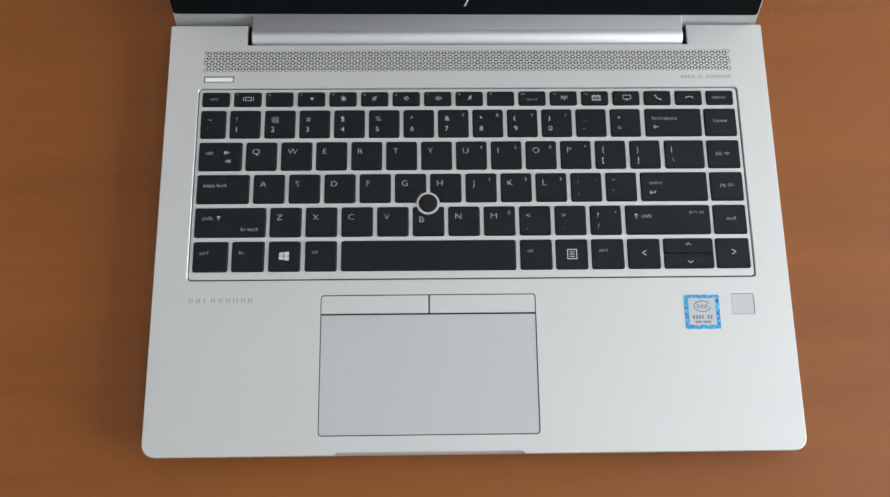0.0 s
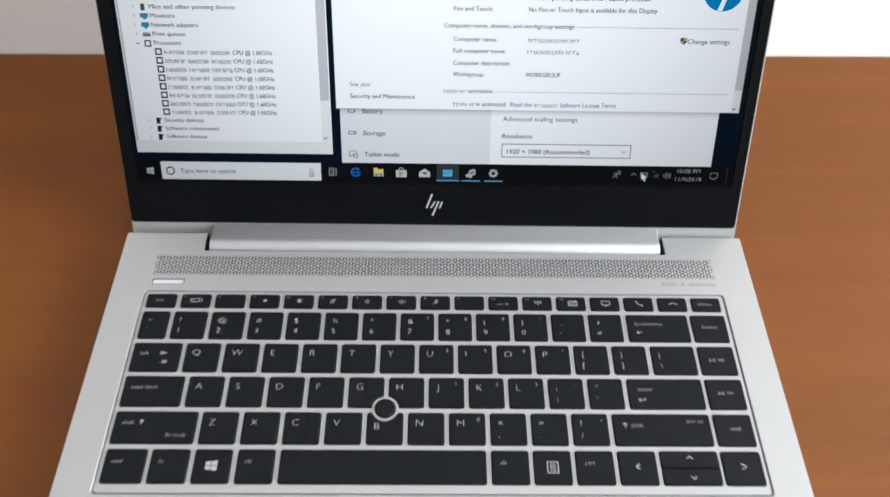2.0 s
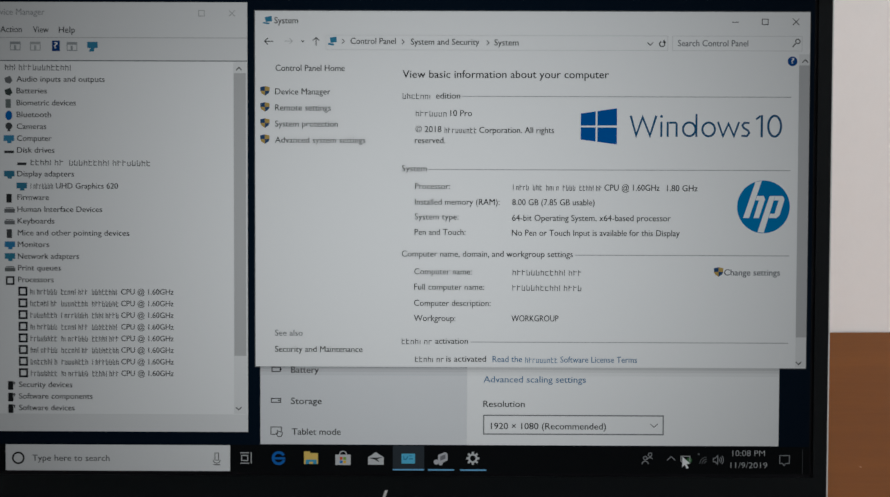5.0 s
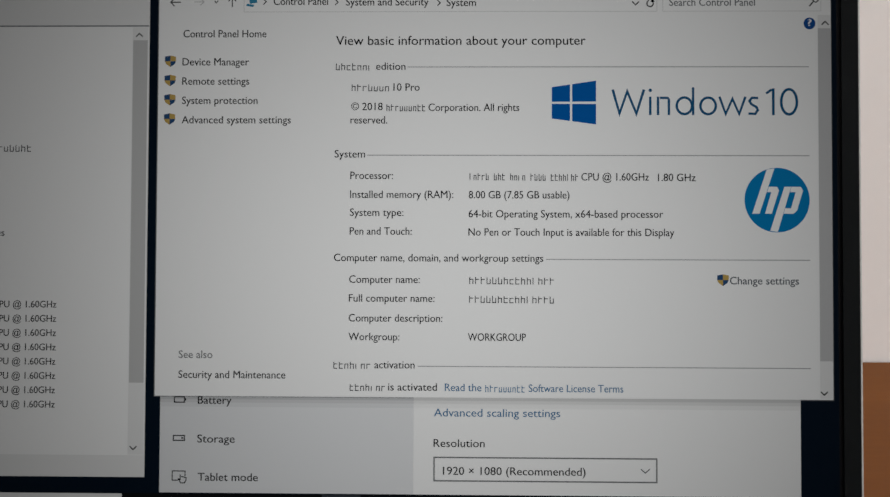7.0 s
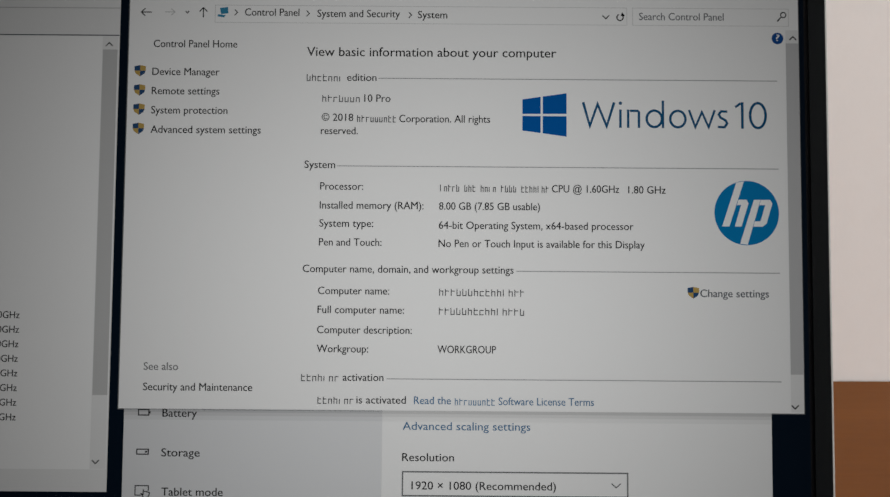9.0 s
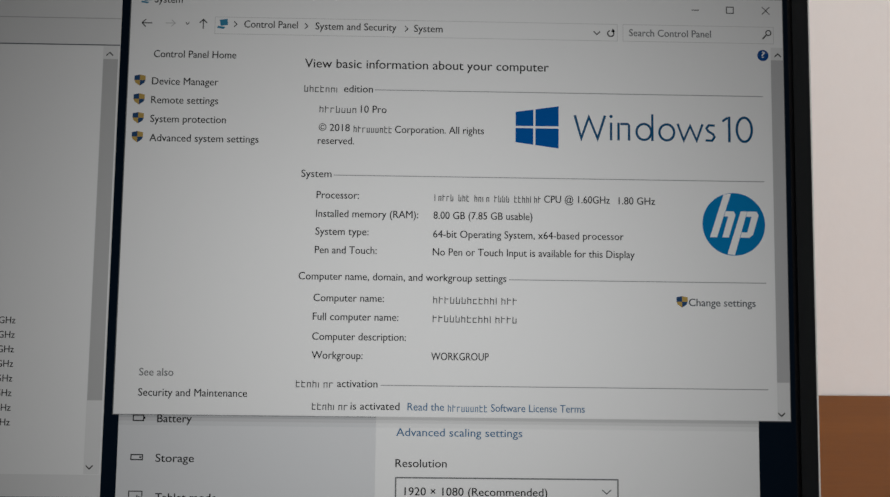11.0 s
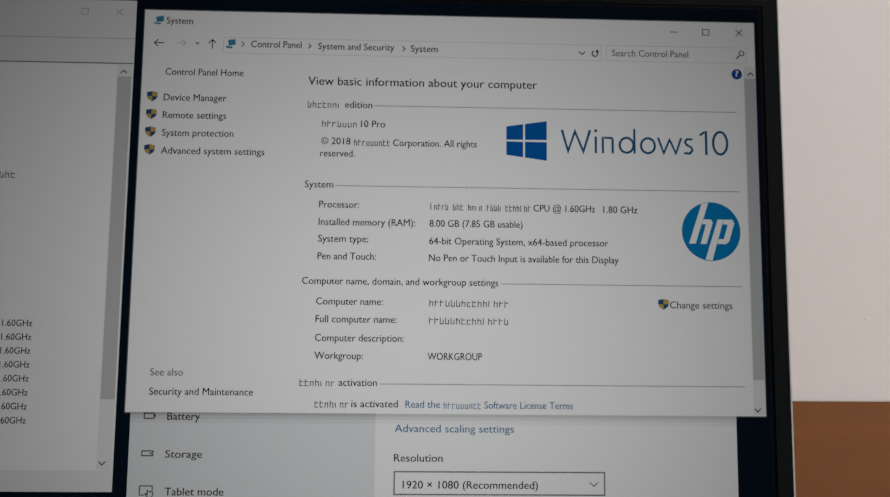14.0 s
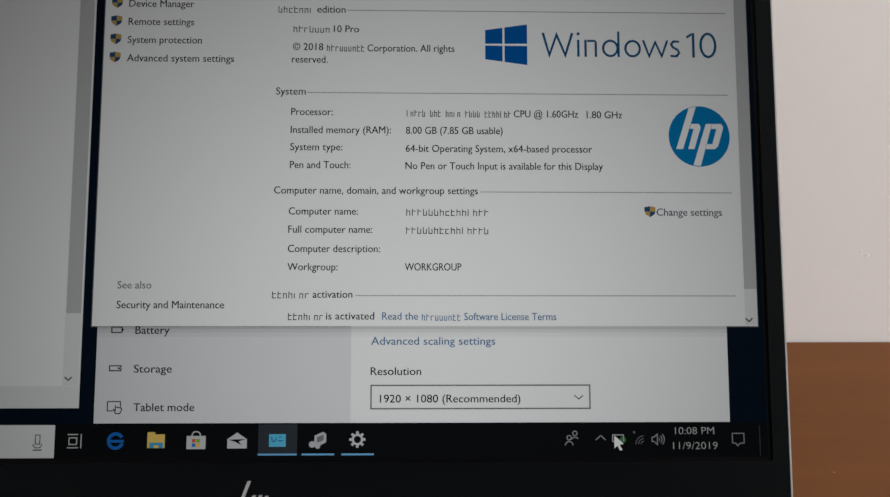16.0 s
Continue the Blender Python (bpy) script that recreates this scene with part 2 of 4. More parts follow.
def zigzag(pts, w):
    """One outline along an open line of pts, with its corners mitred."""
    sides = ([], [])
    for i, (x, y) in enumerate(pts):
        d = []
        for (ax, ay), (bx, by) in zip(pts[max(i - 1, 0):i + 1], pts[max(i - 1, 0) + 1:i + 2]):
            n = math.hypot(bx - ax, by - ay)
            d.append(((bx - ax) / n, (by - ay) / n))
        (px, py), (qx, qy) = d[0], d[-1]
        mx, my = -(py + qy), px + qx
        n = math.hypot(mx, my)
        mx, my = mx / n, my / n
        r = w / 2 / max(mx * -py + my * px, 0.2)
        turn = px * qy - py * qx
        for s, side in ((1, sides[0]), (-1, sides[1])):
            k = r if s * turn > 0 else min(r, 0.9 * w)
            side.append((x + s * mx * k, y + s * my * k))
    return [sides[0] + sides[1][::-1]]


def frame_of(x0, y0, x1, y1, w):
    return rect(x0, y0, x1, y0 + w) + rect(x0, y1 - w, x1, y1) + rect(x0, y0 + w, x0 + w, y1 - w) + rect(x1 - w, y0 + w, x1, y1 - w)


def shapes_bm(groups, z=0.0, to=lambda p: p):
    """groups: lists of outlines, one a material; later ones lie a hair higher."""
    bm = bmesh.new()
    for k, outlines in enumerate(groups):
        for pts in outlines:
            f = bm.faces.new([bm.verts.new((*to(p), z + k * 0.00003)) for p in pts])
            f.material_index = k
    bmesh.ops.remove_doubles(bm, verts=bm.verts[:], dist=1e-7)
    return bm


# ---- room ----
TURN = pose(0, 0, 0, 0, 0, 0.95)
WALL_Y = 0.4005
WX0, WX1, OY0, OY1, OZ0, OZ1 = 1.7, 1.85, -1.0, 0.37, 0.0, 1.1


def room_part(name, bm, mat, label, category, kind="structure"):
    ob = part(name, bm, mat, None, label, TURN)
    return tagged(ob, category=category, kind=kind)


room_part("wall_north", box_bm(-1.6, WALL_Y, -0.75, WX0, WALL_Y + 0.12, 1.8), WALL, "off-white painted plaster wall behind the desk", "wall")
room_part("wall_south", box_bm(-1.6, -4.72, -0.75, WX0, -4.6, 1.8), WALL, "plain off-white painted wall facing the desk", "wall")
room_part("wall_west", box_bm(-1.72, -4.72, -0.75, -1.6, WALL_Y + 0.12, 1.8), WALL, "plain off-white painted wall at the side of the desk", "wall")
# wall with the window opening
bm = bmesh.new()
for y0, y1, z0, z1 in ((-4.72, OY0, -0.75, 1.8), (OY1, WALL_Y + 0.12, -0.75, 1.8), (OY0, OY1, -0.75, OZ0), (OY0, OY1, OZ1, 1.8)):
    b2 = box_bm(WX0, y0, z0, WX1, y1, z1)
    me = bpy.data.meshes.new("piece")
    b2.to_mesh(me)
    b2.free()
    bm.from_mesh(me)
    bpy.data.meshes.remove(me)
room_part("wall_east", bm, WALL, "off-white painted wall with a window opening", "wall")
room_part("ceiling", box_bm(-1.75, -4.75, 1.8, WX1 + 0.03, WALL_Y + 0.15, 1.9), CEIL, "plain white painted ceiling", "ceiling")
room_part("floor", box_bm(-1.75, -4.75, -0.85, WX1 + 0.03, WALL_Y + 0.15, -0.75), FLOOR, "plain grey-brown floor", "floor")
win = tagged(new("window_1"), "white framed window that lets daylight in", "window", kind="structure")
win.matrix_basis = TURN @ pose(1.78, 0, 0)
part("window_frame", box_bm(-0.03, OY0, OZ0, 0.03, OY0 + 0.05, OZ1), WHITE_FRAME, win)
part("window_frame", box_bm(-0.03, OY1 - 0.05, OZ0, 0.03, OY1, OZ1), WHITE_FRAME, win)
part("window_frame", box_bm(-0.03, OY0 + 0.05, OZ0, 0.03, OY1 - 0.05, OZ0 + 0.05), WHITE_FRAME, win)
part("window_frame", box_bm(-0.03, OY0 + 0.05, OZ1 - 0.05, 0.03, OY1 - 0.05, OZ1), WHITE_FRAME, win)
pane = part("pane", box_bm(-0.003, OY0 + 0.05, OZ0 + 0.05, 0.003, OY1 - 0.05, OZ1 - 0.05), GLASS, win)
pane.visible_shadow = False

# ---- desk ----
desk = tagged(new("desk"), "varnished reddish-brown wooden desk against the wall", "desk")
desk.matrix_basis = TURN @ pose(0, 0, -0.75)
part("tabletop", box_bm(-0.95, -0.45, 0.72, 0.95, WALL_Y - 0.0015, 0.75, 0.0004), WOOD, desk)
for x in (-0.9, 0.87):
    part("side_panel", box_bm(x, -0.40, 0.0, x + 0.03, WALL_Y - 0.05, 0.72), WOOD, desk)

# specks and small marks on the tabletop and on the wall
SPECK = base_mat("pale_speck", (0.27, 0.13, 0.075), 0.6)
for x, y, r in ((0.2095, 0.2905, 0.0005), (0.181, 0.244, 0.0003), (0.2705, 0.334, 0.0004)):
    bm = bmesh.new()
    bmesh.ops.create_icosphere(bm, subdivisions=1, radius=r)
    for v in bm.verts:
        v.co = (x + v.co.x * 1.3, y + v.co.y, 0.75 + v.co.z * 0.3)
    part("speck", bm, SPECK, desk, "tiny pale speck on the varnish")
wall_north = bpy.data.objects["wall_north"]
for x, z, rx, rz in ((0.2725, 0.046, 0.0013, 0.0009), (0.269, 0.0482, 0.0008, 0.0006)):
    bm = bmesh.new()
    bmesh.ops.create_icosphere(bm, subdivisions=2, radius=1)
    for v in bm.verts:
        v.co = (x + v.co.x * rx, WALL_Y + v.co.y * 0.00005, z + v.co.z * rz)
    part("plaster_crumb", bm, WALL, wall_north, smooth=True)

# ---- laptop: base ----
DECK = 0.0145
laptop = tagged(new("laptop"), "open silver aluminium laptop with black keys and a lit display", "laptop")
MM = 0.001


def base_outline(inset, scoop):
    """Outline of the base: round front corners, hinge recess at the back, a shallow thumb scoop in front."""
    i = inset
    pts = []
    x, y0, y1 = 0.1635 - i, i, 0.2311 - i
    r = 0.0065
    for k in range(7):
        a = radians(180 + 15 * k)
        pts.append((-x + r + r * math.cos(a), y0 + r + r * math.sin(a)))
    pts += [(-0.0700, y0), (-0.0685, y0 + scoop), (0.0225, y0 + scoop), (0.0240, y0)]
    for k in range(7):
        a = radians(270 + 15 * k)
        pts.append((x - r + r * math.cos(a), y0 + r + r * math.sin(a)))
    r = 0.0009
    for k in range(4):
        a = radians(30 * k)
        pts.append((x - r + r * math.cos(a), y1 - r + r * math.sin(a)))
    pts += [(0.1212 + i, y1), (0.1212 + i, 0.2194 - i), (-0.1212 - i, 0.2194 - i), (-0.1212 - i, y1)]
    for k in range(4):
        a = radians(90 + 30 * k)
        pts.append((-x + r + r * math.cos(a), y1 - r + r * math.sin(a)))
    return pts


KB = (-0.1467, 0.0872, 0.1467, 0.1939)
PADR = (-0.0779, 0.0094, 0.0317, 0.0797)
FPR = (0.1322, 0.0679, 0.1440, 0.0788)
PWR = (-0.1439, 0.1972, -0.1275, 0.2008)
GR = (-0.1450, 0.2035, 0.1447, 0.2158)
bm = bmesh.new()
loops = loft(bm, [(base_outline(0.006, 0), 0.0016), (base_outline(0.0018, 0), 0.0042), (base_outline(0.0002, 0), 0.0085),
                  (base_outline(0.0, 0.0), DECK - 0.0030), (base_outline(0.0001, 0.0011), DECK - 0.0004), (base_outline(0.0005, 0.0014), DECK)], cap_top=False)
holes = [round_rect(*KB, 0.0022), round_rect(*PADR, 0.0018), round_rect(*FPR, 0.0006), round_rect(*PWR, 0.0004), round_rect(*GR, 0.0001, 1)]
fill_with_holes(bm, loops[-1], holes, DECK, 0.0012)
part("base", bm, SILVER, laptop, "silver aluminium laptop base with a flat palm rest")
# floors of the recesses, the gaps' shade put into their near-black colour
for x0, y0, x1, y1 in (PADR, FPR, PWR, GR):
    part("recess_floor", box_bm(x0 - 0.0005, y0 - 0.0005, DECK - 0.0022, x1 + 0.0005, y1 + 0.0005, DECK - 0.00118), DARK, laptop)
part("recess_floor", box_bm(KB[0] - 0.0005, KB[1] - 0.0005, DECK - 0.0022, KB[2] + 0.0005, KB[3] + 0.0005, DECK - 0.00118), DARK, laptop)
for x in (-0.13, 0.13):
    for y in (0.02, 0.20):
        part("rubber_foot", box_bm(x - 0.012, y - 0.003, 0.0, x + 0.012, y + 0.003, 0.0020, 0.0005), RUBBER, laptop)


# ---- laptop: keys ----
NUB_X, NUB_Y, NUB_R = -0.0229, 0.1282, 0.0062
KEY_TOP = DECK + 0.0004


def key_outline(x0, y0, x1, y1, inset, cut):
    pts = round_rect(x0 + inset, y0 + inset, x1 - inset, y1 - inset, max(0.0012 - inset, 0.0006), 3)
    if not cut:
        return pts
    dense = []
    for k, ((ax, ay), (bx, by)) in enumerate(zip(pts, pts[1:] + pts[:1])):
        n = 40 if k % 4 == 3 else 2
        dense += [(ax + (bx - ax) * k / n, ay + (by - ay) * k / n) for k in range(n)]
    out = []
    for x, y in dense:
        d = math.hypot(x - NUB_X, y - NUB_Y)
        if d < NUB_R + inset:
            s = (NUB_R + inset) / max(d, 1e-6)
            x, y = NUB_X + (x - NUB_X) * s, NUB_Y + (y - NUB_Y) * s
        out.append((x, y))
    return out


wells = []


def make_key(x0, y0, x1, y1, cut=False, well=True):
    """A key in its well: a narrow gap runs round it."""
    bm = bmesh.new()
    a, b, c = (key_outline(x0, y0, x1, y1, i, cut) for i in (0.0002, 0.00024, 0.00055))
    loft(bm, [(a, DECK - 0.00118), (b, KEY_TOP - 0.0003), (c, KEY_TOP)])
    if well:
        wells.append(key_outline(x0, y0, x1, y1, -0.00005, cut))
    return part("key", bm, KEY, laptop)


def legend(key, bm, mat=None):
    for v in bm.verts:
        v.co.z = KEY_TOP + 0.00004
    part("legend", bm, mat or LEGEND, key)


def print_on(key, x0, y1, items):
    """items: (text, offset from the key's left, offset of the baseline from its back edge, cap height) in millimetres."""
    for body, dx, dy, cap in items:
        legend(key, text_bm(body, x0 + dx * MM, y1 - dy * MM, cap * MM, stretch=1.16, thin=0.027 if cap > 3 else 0.019), LEGEND_DIM if cap < 2.5 else None)


ROWS = {"f": (0.1830, 0.1914), "n": (0.1649, 0.1809), "q": (0.1467, 0.1627), "a": (0.1286, 0.1446), "z": (0.1104, 0.1264), "c": (0.0921, 0.1082)}
W0 = 0.0165


def letters(row, start, step, names, corner=None):
    y0, y1 = ROWS[row]
    for k, s in enumerate(names):
        x0 = start + k * step
        cut = s in "GHB"
        key = make_key(x0, y0, x0 + W0, y1, cut)
        if s == "B":
            print_on(key, x0, y1, [(s, 3.6, 8.6, 3.1)])
        else:
            print_on(key, x0, y1, [(s, 3.7, 7.0, 3.1)])
        if corner and corner.get(s):
            print_on(key, x0, y1, [(corner[s], 12.6, 4.6, 1.9)])


PITCH = 0.01858
letters("q", -0.1193, PITCH, "QWERTYUIOP", {"U": "4", "I": "5", "O": "6", "P": "*"})
letters("a", -0.1146, PITCH, "ASDFGHJKL", {"J": "1", "K": "2", "L": "3"})
letters("z", -0.1053, PITCH, "ZXCVBNM", {"M": "0"})


def two(row, x0, x1, upper, lower, corner=""):
    y0, y1 = ROWS[row]
    key = make_key(x0, y0, x1, y1)
    if upper:
        print_on(key, x0, y1, [(upper, 3.7, 6.6, 2.7)])
    if lower:
        print_on(key, x0, y1, [(lower, 3.7, 12.5, 2.7)])
    if corner:
        print_on(key, x0, y1, [(corner, 12.8, 4.6, 1.9)])


two("n", -0.1442, -0.1306, "~", "`")
for k, (u, l, c) in enumerate((("!", "1", ""), ("@", "2", ""), ("#", "3", ""), ("$", "4", ""), ("%", "5", ""), ("^", "6", ""), ("&", "7", "7"),
                               ("*", "8", "8"), ("(", "9", "9"), (")", "0", "/"), ("_", "-", ""), ("+", "=", ""))):
    x0 = -0.1287 + k * PITCH
    two("n", x0, x0 + W0, u, l, c)
for k, (u, l) in enumerate((("{", "["), ("}", "]"))):
    x0 = -0.1193 + (10 + k) * PITCH
    two("q", x0, x0 + W0, u, l)
two("q", 0.1038, 0.1251, "|", "\\")
two("a", -0.1146 + 9 * PITCH, -0.1146 + 9 * PITCH + W0, ":", ";", "-")
two("a", -0.1146 + 10 * PITCH, -0.1146 + 10 * PITCH + W0, '"', "'")
for k, (u, l, c) in enumerate((("<", ",", ""), (">", ".", ""), ("?", "/", "+"))):
    x0 = -0.1053 + (7 + k) * PITCH
    two("z", x0, x0 + W0, u, l, c)


def word_key(row, x0, x1, items):
    y0, y1 = ROWS[row]
    key = make_key(x0, y0, x1, y1)
    print_on(key, x0, y1, items)
    return key


def key_shapes(key, outlines, mat=None):
    legend(key, shapes_bm([outlines]), mat)


def arrow(x, y, dx, dy, w=0.00026):
    """A small arrow whose tip is at x, y and whose shaft comes from x - dx, y - dy."""
    d = math.hypot(dx, dy)
    ux, uy = dx / d, dy / d
    h = 0.0009
    return stroke([(x - dx, y - dy), (x, y)], w) + stroke([(x - ux * h - uy * h, y - uy * h + ux * h), (x, y), (x - ux * h + uy * h, y - uy * h - ux * h)], w)


k = word_key("q", -0.1442, -0.1212, [("tab", 3.7, 7.0, 2.0)])
key_shapes(k, arrow(-0.1300, 0.1567, -0.0022, 0) + stroke([(-0.1305, 0.1558), (-0.1305, 0.1576)], 0.00026) + arrow(-0.1278, 0.1519, 0.0022, 0) + stroke([(-0.1273, 0.1510), (-0.1273, 0.1528)], 0.00026))
word_key("a", -0.1442, -0.1166, [("caps lock", 3.7, 7.0, 2.0)])
k = word_key("z", -0.1442, -0.1072, [("shift", 3.9, 6.8, 2.0), ("fn lock", 24.2, 12.8, 2.0)])
key_shapes(k, arrow(-0.1318, 0.1219, 0, 0.0022))
word_key("c", -0.1441, -0.1260, [("ctrl", 3.6, 7.0, 2.0)])
word_key("c", -0.1242, -0.1074, [("fn", 3.8, 7.0, 2.0)])
k = word_key("c", -0.1053, -0.0888, [])
key_shapes(k, [[(-0.0998, 0.1020), (-0.0975, 0.1023), (-0.0975, 0.1004), (-0.0998, 0.1004)], [(-0.0972, 0.1023), (-0.0947, 0.1026), (-0.0947, 0.1004), (-0.0972, 0.1004)],
               [(-0.0998, 0.1001), (-0.0975, 0.1001), (-0.0975, 0.0982), (-0.0998, 0.0985)], [(-0.0972, 0.1001), (-0.0947, 0.1001), (-0.0947, 0.0978), (-0.0972, 0.0981)]], LEGEND_DIM)
word_key("c", -0.0866, -0.0701, [("alt", 3.6, 6.8, 2.0)])
word_key("c", -0.0680, 0.0225, [])
word_key("c", 0.0246, 0.0413, [("alt", 3.8, 7.0, 2.0)])
k = word_key("c", 0.0431, 0.0599, [])
key_shapes(k, frame_of(0.0490, 0.0975, 0.0540, 0.1027, 0.0003) + rect(0.0502, 0.1011, 0.0528, 0.1014) + rect(0.0502, 0.0999, 0.0528, 0.1002) + rect(0.0502, 0.0987, 0.0528, 0.0990))
word_key("c", 0.0617, 0.0787, [("ctrl", 4.0, 7.0, 2.0)])
k = word_key("c", 0.0805, 0.0976, [])
key_shapes(k, stroke([(0.0900, 0.1017), (0.0880, 0.1005), (0.0900, 0.0993)], 0.0003))
k = word_key("c", 0.1266, 0.1444, [])
key_shapes(k, stroke([(0.1348, 0.1021), (0.1370, 0.1008), (0.1348, 0.0995)], 0.0003))
k = make_key(0.0993, 0.09995, 0.1254, 0.1083, well=False)
key_shapes(k, stroke([(0.1111, 0.1044), (0.1124, 0.1056), (0.1137, 0.1044)], 0.0003))
k = make_key(0.0993, 0.0921, 0.1254, 0.0992, well=False)
wells.append(key_outline(0.0993, 0.0921, 0.1254, 0.1083, -0.00005, False))
key_shapes(k, stroke([(0.1116, 0.0962), (0.1129, 0.0949), (0.1142, 0.0962)], 0.0003))
k = word_key("n", 0.0945, 0.1252, [("backspace", 4.0, 6.6, 2.0)])
key_shapes(k, arrow(0.0989, 0.1702, -0.0026, 0))
word_key("n", 0.1267, 0.1442, [("home", 5.0, 8.2, 2.0)])
word_key("q", 0.1267, 0.1443, [("pg up", 4.8, 8.4, 2.0)])
word_key("a", 0.1268, 0.1444, [("pg dn", 5.2, 8.2, 2.0)])
word_key("z", 0.1268, 0.1444, [("end", 7.0, 8.4, 2.0)])
k = word_key("a", 0.0897, 0.1253, [("enter", 4.6, 6.8, 2.0)])
key_shapes(k, arrow(0.0943, 0.1332, -0.0030, 0) + stroke([(0.0973, 0.1332), (0.0973, 0.1344)], 0.00026))
k = word_key("z", 0.0805, 0.1253, [("shift", 8.3, 7.0, 2.0), ("prt sc", 34.0, 4.8, 2.0)])
key_shapes(k, arrow(0.0861, 0.1216, 0, 0.0024))
# function row: small number marks and symbols
fx = -0.1441
for n in range(17):
    x0 = fx + n * 0.01706
    y0, y1 = ROWS["f"]
    key = make_key(x0, y0, x0 + 0.0149, y1)
    cx, cy = x0 + 0.0078, (y0 + y1) / 2 + 0.0001
    if 1 <= n <= 12:
        print_on(key, x0, y1, [("f%d" % n, 1.5, 2.4, 1.05)])
    if n == 0:
        print_on(key, x0, y1, [("esc", 4.8, 4.9, 1.9)])
    elif n == 1:
        key_shapes(key, frame_of(cx - 0.0017, cy - 0.0011, cx + 0.0017, cy + 0.0011, 0.0003) + rect(cx - 0.0028, cy - 0.0012, cx - 0.0025, cy + 0.0012) + rect(cx + 0.0025, cy - 0.0012, cx + 0.0028, cy + 0.0012), LEGEND_DIM)
    elif n in (3, 4):
        r = 0.0006 if n == 3 else 0.0008
        o = disc(cx, cy, r, 14)
        for q in range(8):
            a = q * math.pi / 4
            o += stroke([(cx + r * 1.4 * math.cos(a), cy + r * 1.4 * math.sin(a)), (cx + r * (1.7 if n == 3 else 2.1) * math.cos(a), cy + r * (1.7 if n == 3 else 2.1) * math.sin(a))], 0.0002)
        key_shapes(key, o, LEGEND_DIM)
    elif n in (5, 6, 7):
        o = stroke([(cx - 0.0014, cy - 0.0005), (cx - 0.0014, cy + 0.0005), (cx - 0.0007, cy + 0.0005), (cx + 0.0001, cy + 0.0012), (cx + 0.0001, cy - 0.0012), (cx - 0.0007, cy - 0.0005), (cx - 0.0014, cy - 0.0005)], 0.00025)
        if n == 5:
            o += stroke([(cx - 0.0016, cy - 0.0013), (cx + 0.0011, cy + 0.0013)], 0.00025)
        else:
            o += stroke([(cx + 0.0008, cy - 0.0004), (cx + 0.0008, cy + 0.0004)], 0.00025)
        if n == 7:
            o += stroke([(cx + 0.0014, cy - 0.0009), (cx + 0.0016, cy), (cx + 0.0014, cy + 0.0009)], 0.00025)
        key_shapes(key, o, LEGEND_DIM)
    elif n == 8:
        key_shapes(key, rect(cx - 0.0004, cy - 0.0002, cx + 0.0004, cy + 0.0014) + stroke([(cx - 0.0009, cy + 0.0002), (cx - 0.0004, cy - 0.0007), (cx + 0.0004, cy - 0.0007), (cx + 0.0009, cy + 0.0002)], 0.00025) + stroke([(cx - 0.0013, cy - 0.0012), (cx + 0.0012, cy + 0.0013)], 0.00025), LEGEND_DIM)
    elif n == 10:
        print_on(key, x0, y1, [("num lk", 4.2, 5.6, 1.35)])
    elif n == 11:
        o = stroke([(cx, cy - 0.0012), (cx, cy + 0.0003)], 0.0004) + disc(cx, cy + 0.0006, 0.0003, 10)
        for s in (-1, 1):
            o += stroke([(cx + s * 0.0008, cy - 0.0004), (cx + s * 0.0010, cy + 0.0004), (cx + s * 0.0008, cy + 0.0011)], 0.00022) + stroke([(cx + s * 0.0014, cy - 0.0007), (cx + s * 0.0017, cy + 0.0004), (cx + s * 0.0014, cy + 0.0014)], 0.00022)
        key_shapes(key, o, LEGEND_DIM)
    elif n == 12:
        o = []
        for q in range(5):
            for w in range(3):
                o += rect(cx - 0.0017 + q * 0.0009, cy - 0.0014 + w * 0.0009, cx - 0.0012 + q * 0.0009, cy - 0.0009 + w * 0.0009)
        key_shapes(key, o + frame_of(cx - 0.0020, cy - 0.0017, cx + 0.0027, cy + 0.0012, 0.00022) + rect(cx - 0.0010, cy + 0.0012, cx - 0.0006, cy + 0.0017) + rect(cx + 0.0013, cy + 0.0012, cx + 0.0017, cy + 0.0017), LEGEND_DIM)
    elif n == 13:
        key_shapes(key, frame_of(cx - 0.0022, cy - 0.0010, cx + 0.0022, cy + 0.0014, 0.00025) + rect(cx - 0.0010, cy - 0.0016, cx + 0.0010, cy - 0.0013), LEGEND_DIM)
    elif n == 14:
        key_shapes(key, stroke([(cx - 0.0016, cy + 0.0013), (cx - 0.0006, cy - 0.0004), (cx + 0.0010, cy - 0.0013)], 0.0005) + disc(cx - 0.0015, cy + 0.0011, 0.0005, 10) + disc(cx + 0.0012, cy - 0.0011, 0.0005, 10), LEGEND_DIM)
    elif n == 15:
        key_shapes(key, ring(cx, cy - 0.0008, 0.0022, 0.0014, 0.0004, 14, 20, 160) + disc(cx - 0.0018, cy - 0.0002, 0.0004, 10) + disc(cx + 0.0018, cy - 0.0002, 0.0004, 10), LEGEND_DIM)
    elif n == 16:
        print_on(key, x0, y1, [("delete", 3.2, 5.0, 1.8)])

# keyboard plate, sunk a little, with a slanted rim and a well for each key
bm = bmesh.new()
rim = loft(bm, [(round_rect(KB[0] + i, KB[1] + i, KB[2] - i, KB[3] - i, 0.0022 - i * 0.5), DECK - d) for i, d in
                ((0.00002, 0.00003), (0.0004, 0.0004), (0.00045, 0.0011), (0.00095, 0.0011), (0.0010, 0.00045))], False, False)
# groove bottom of the silver plate coloured dark in place of shade
for f in bm.faces:
    if max(v.co.z for v in f.verts) < DECK - 0.0010:
        f.material_index = 1
fill_with_holes(bm, rim[-1], wells, DECK - 0.00045, 0.0006)
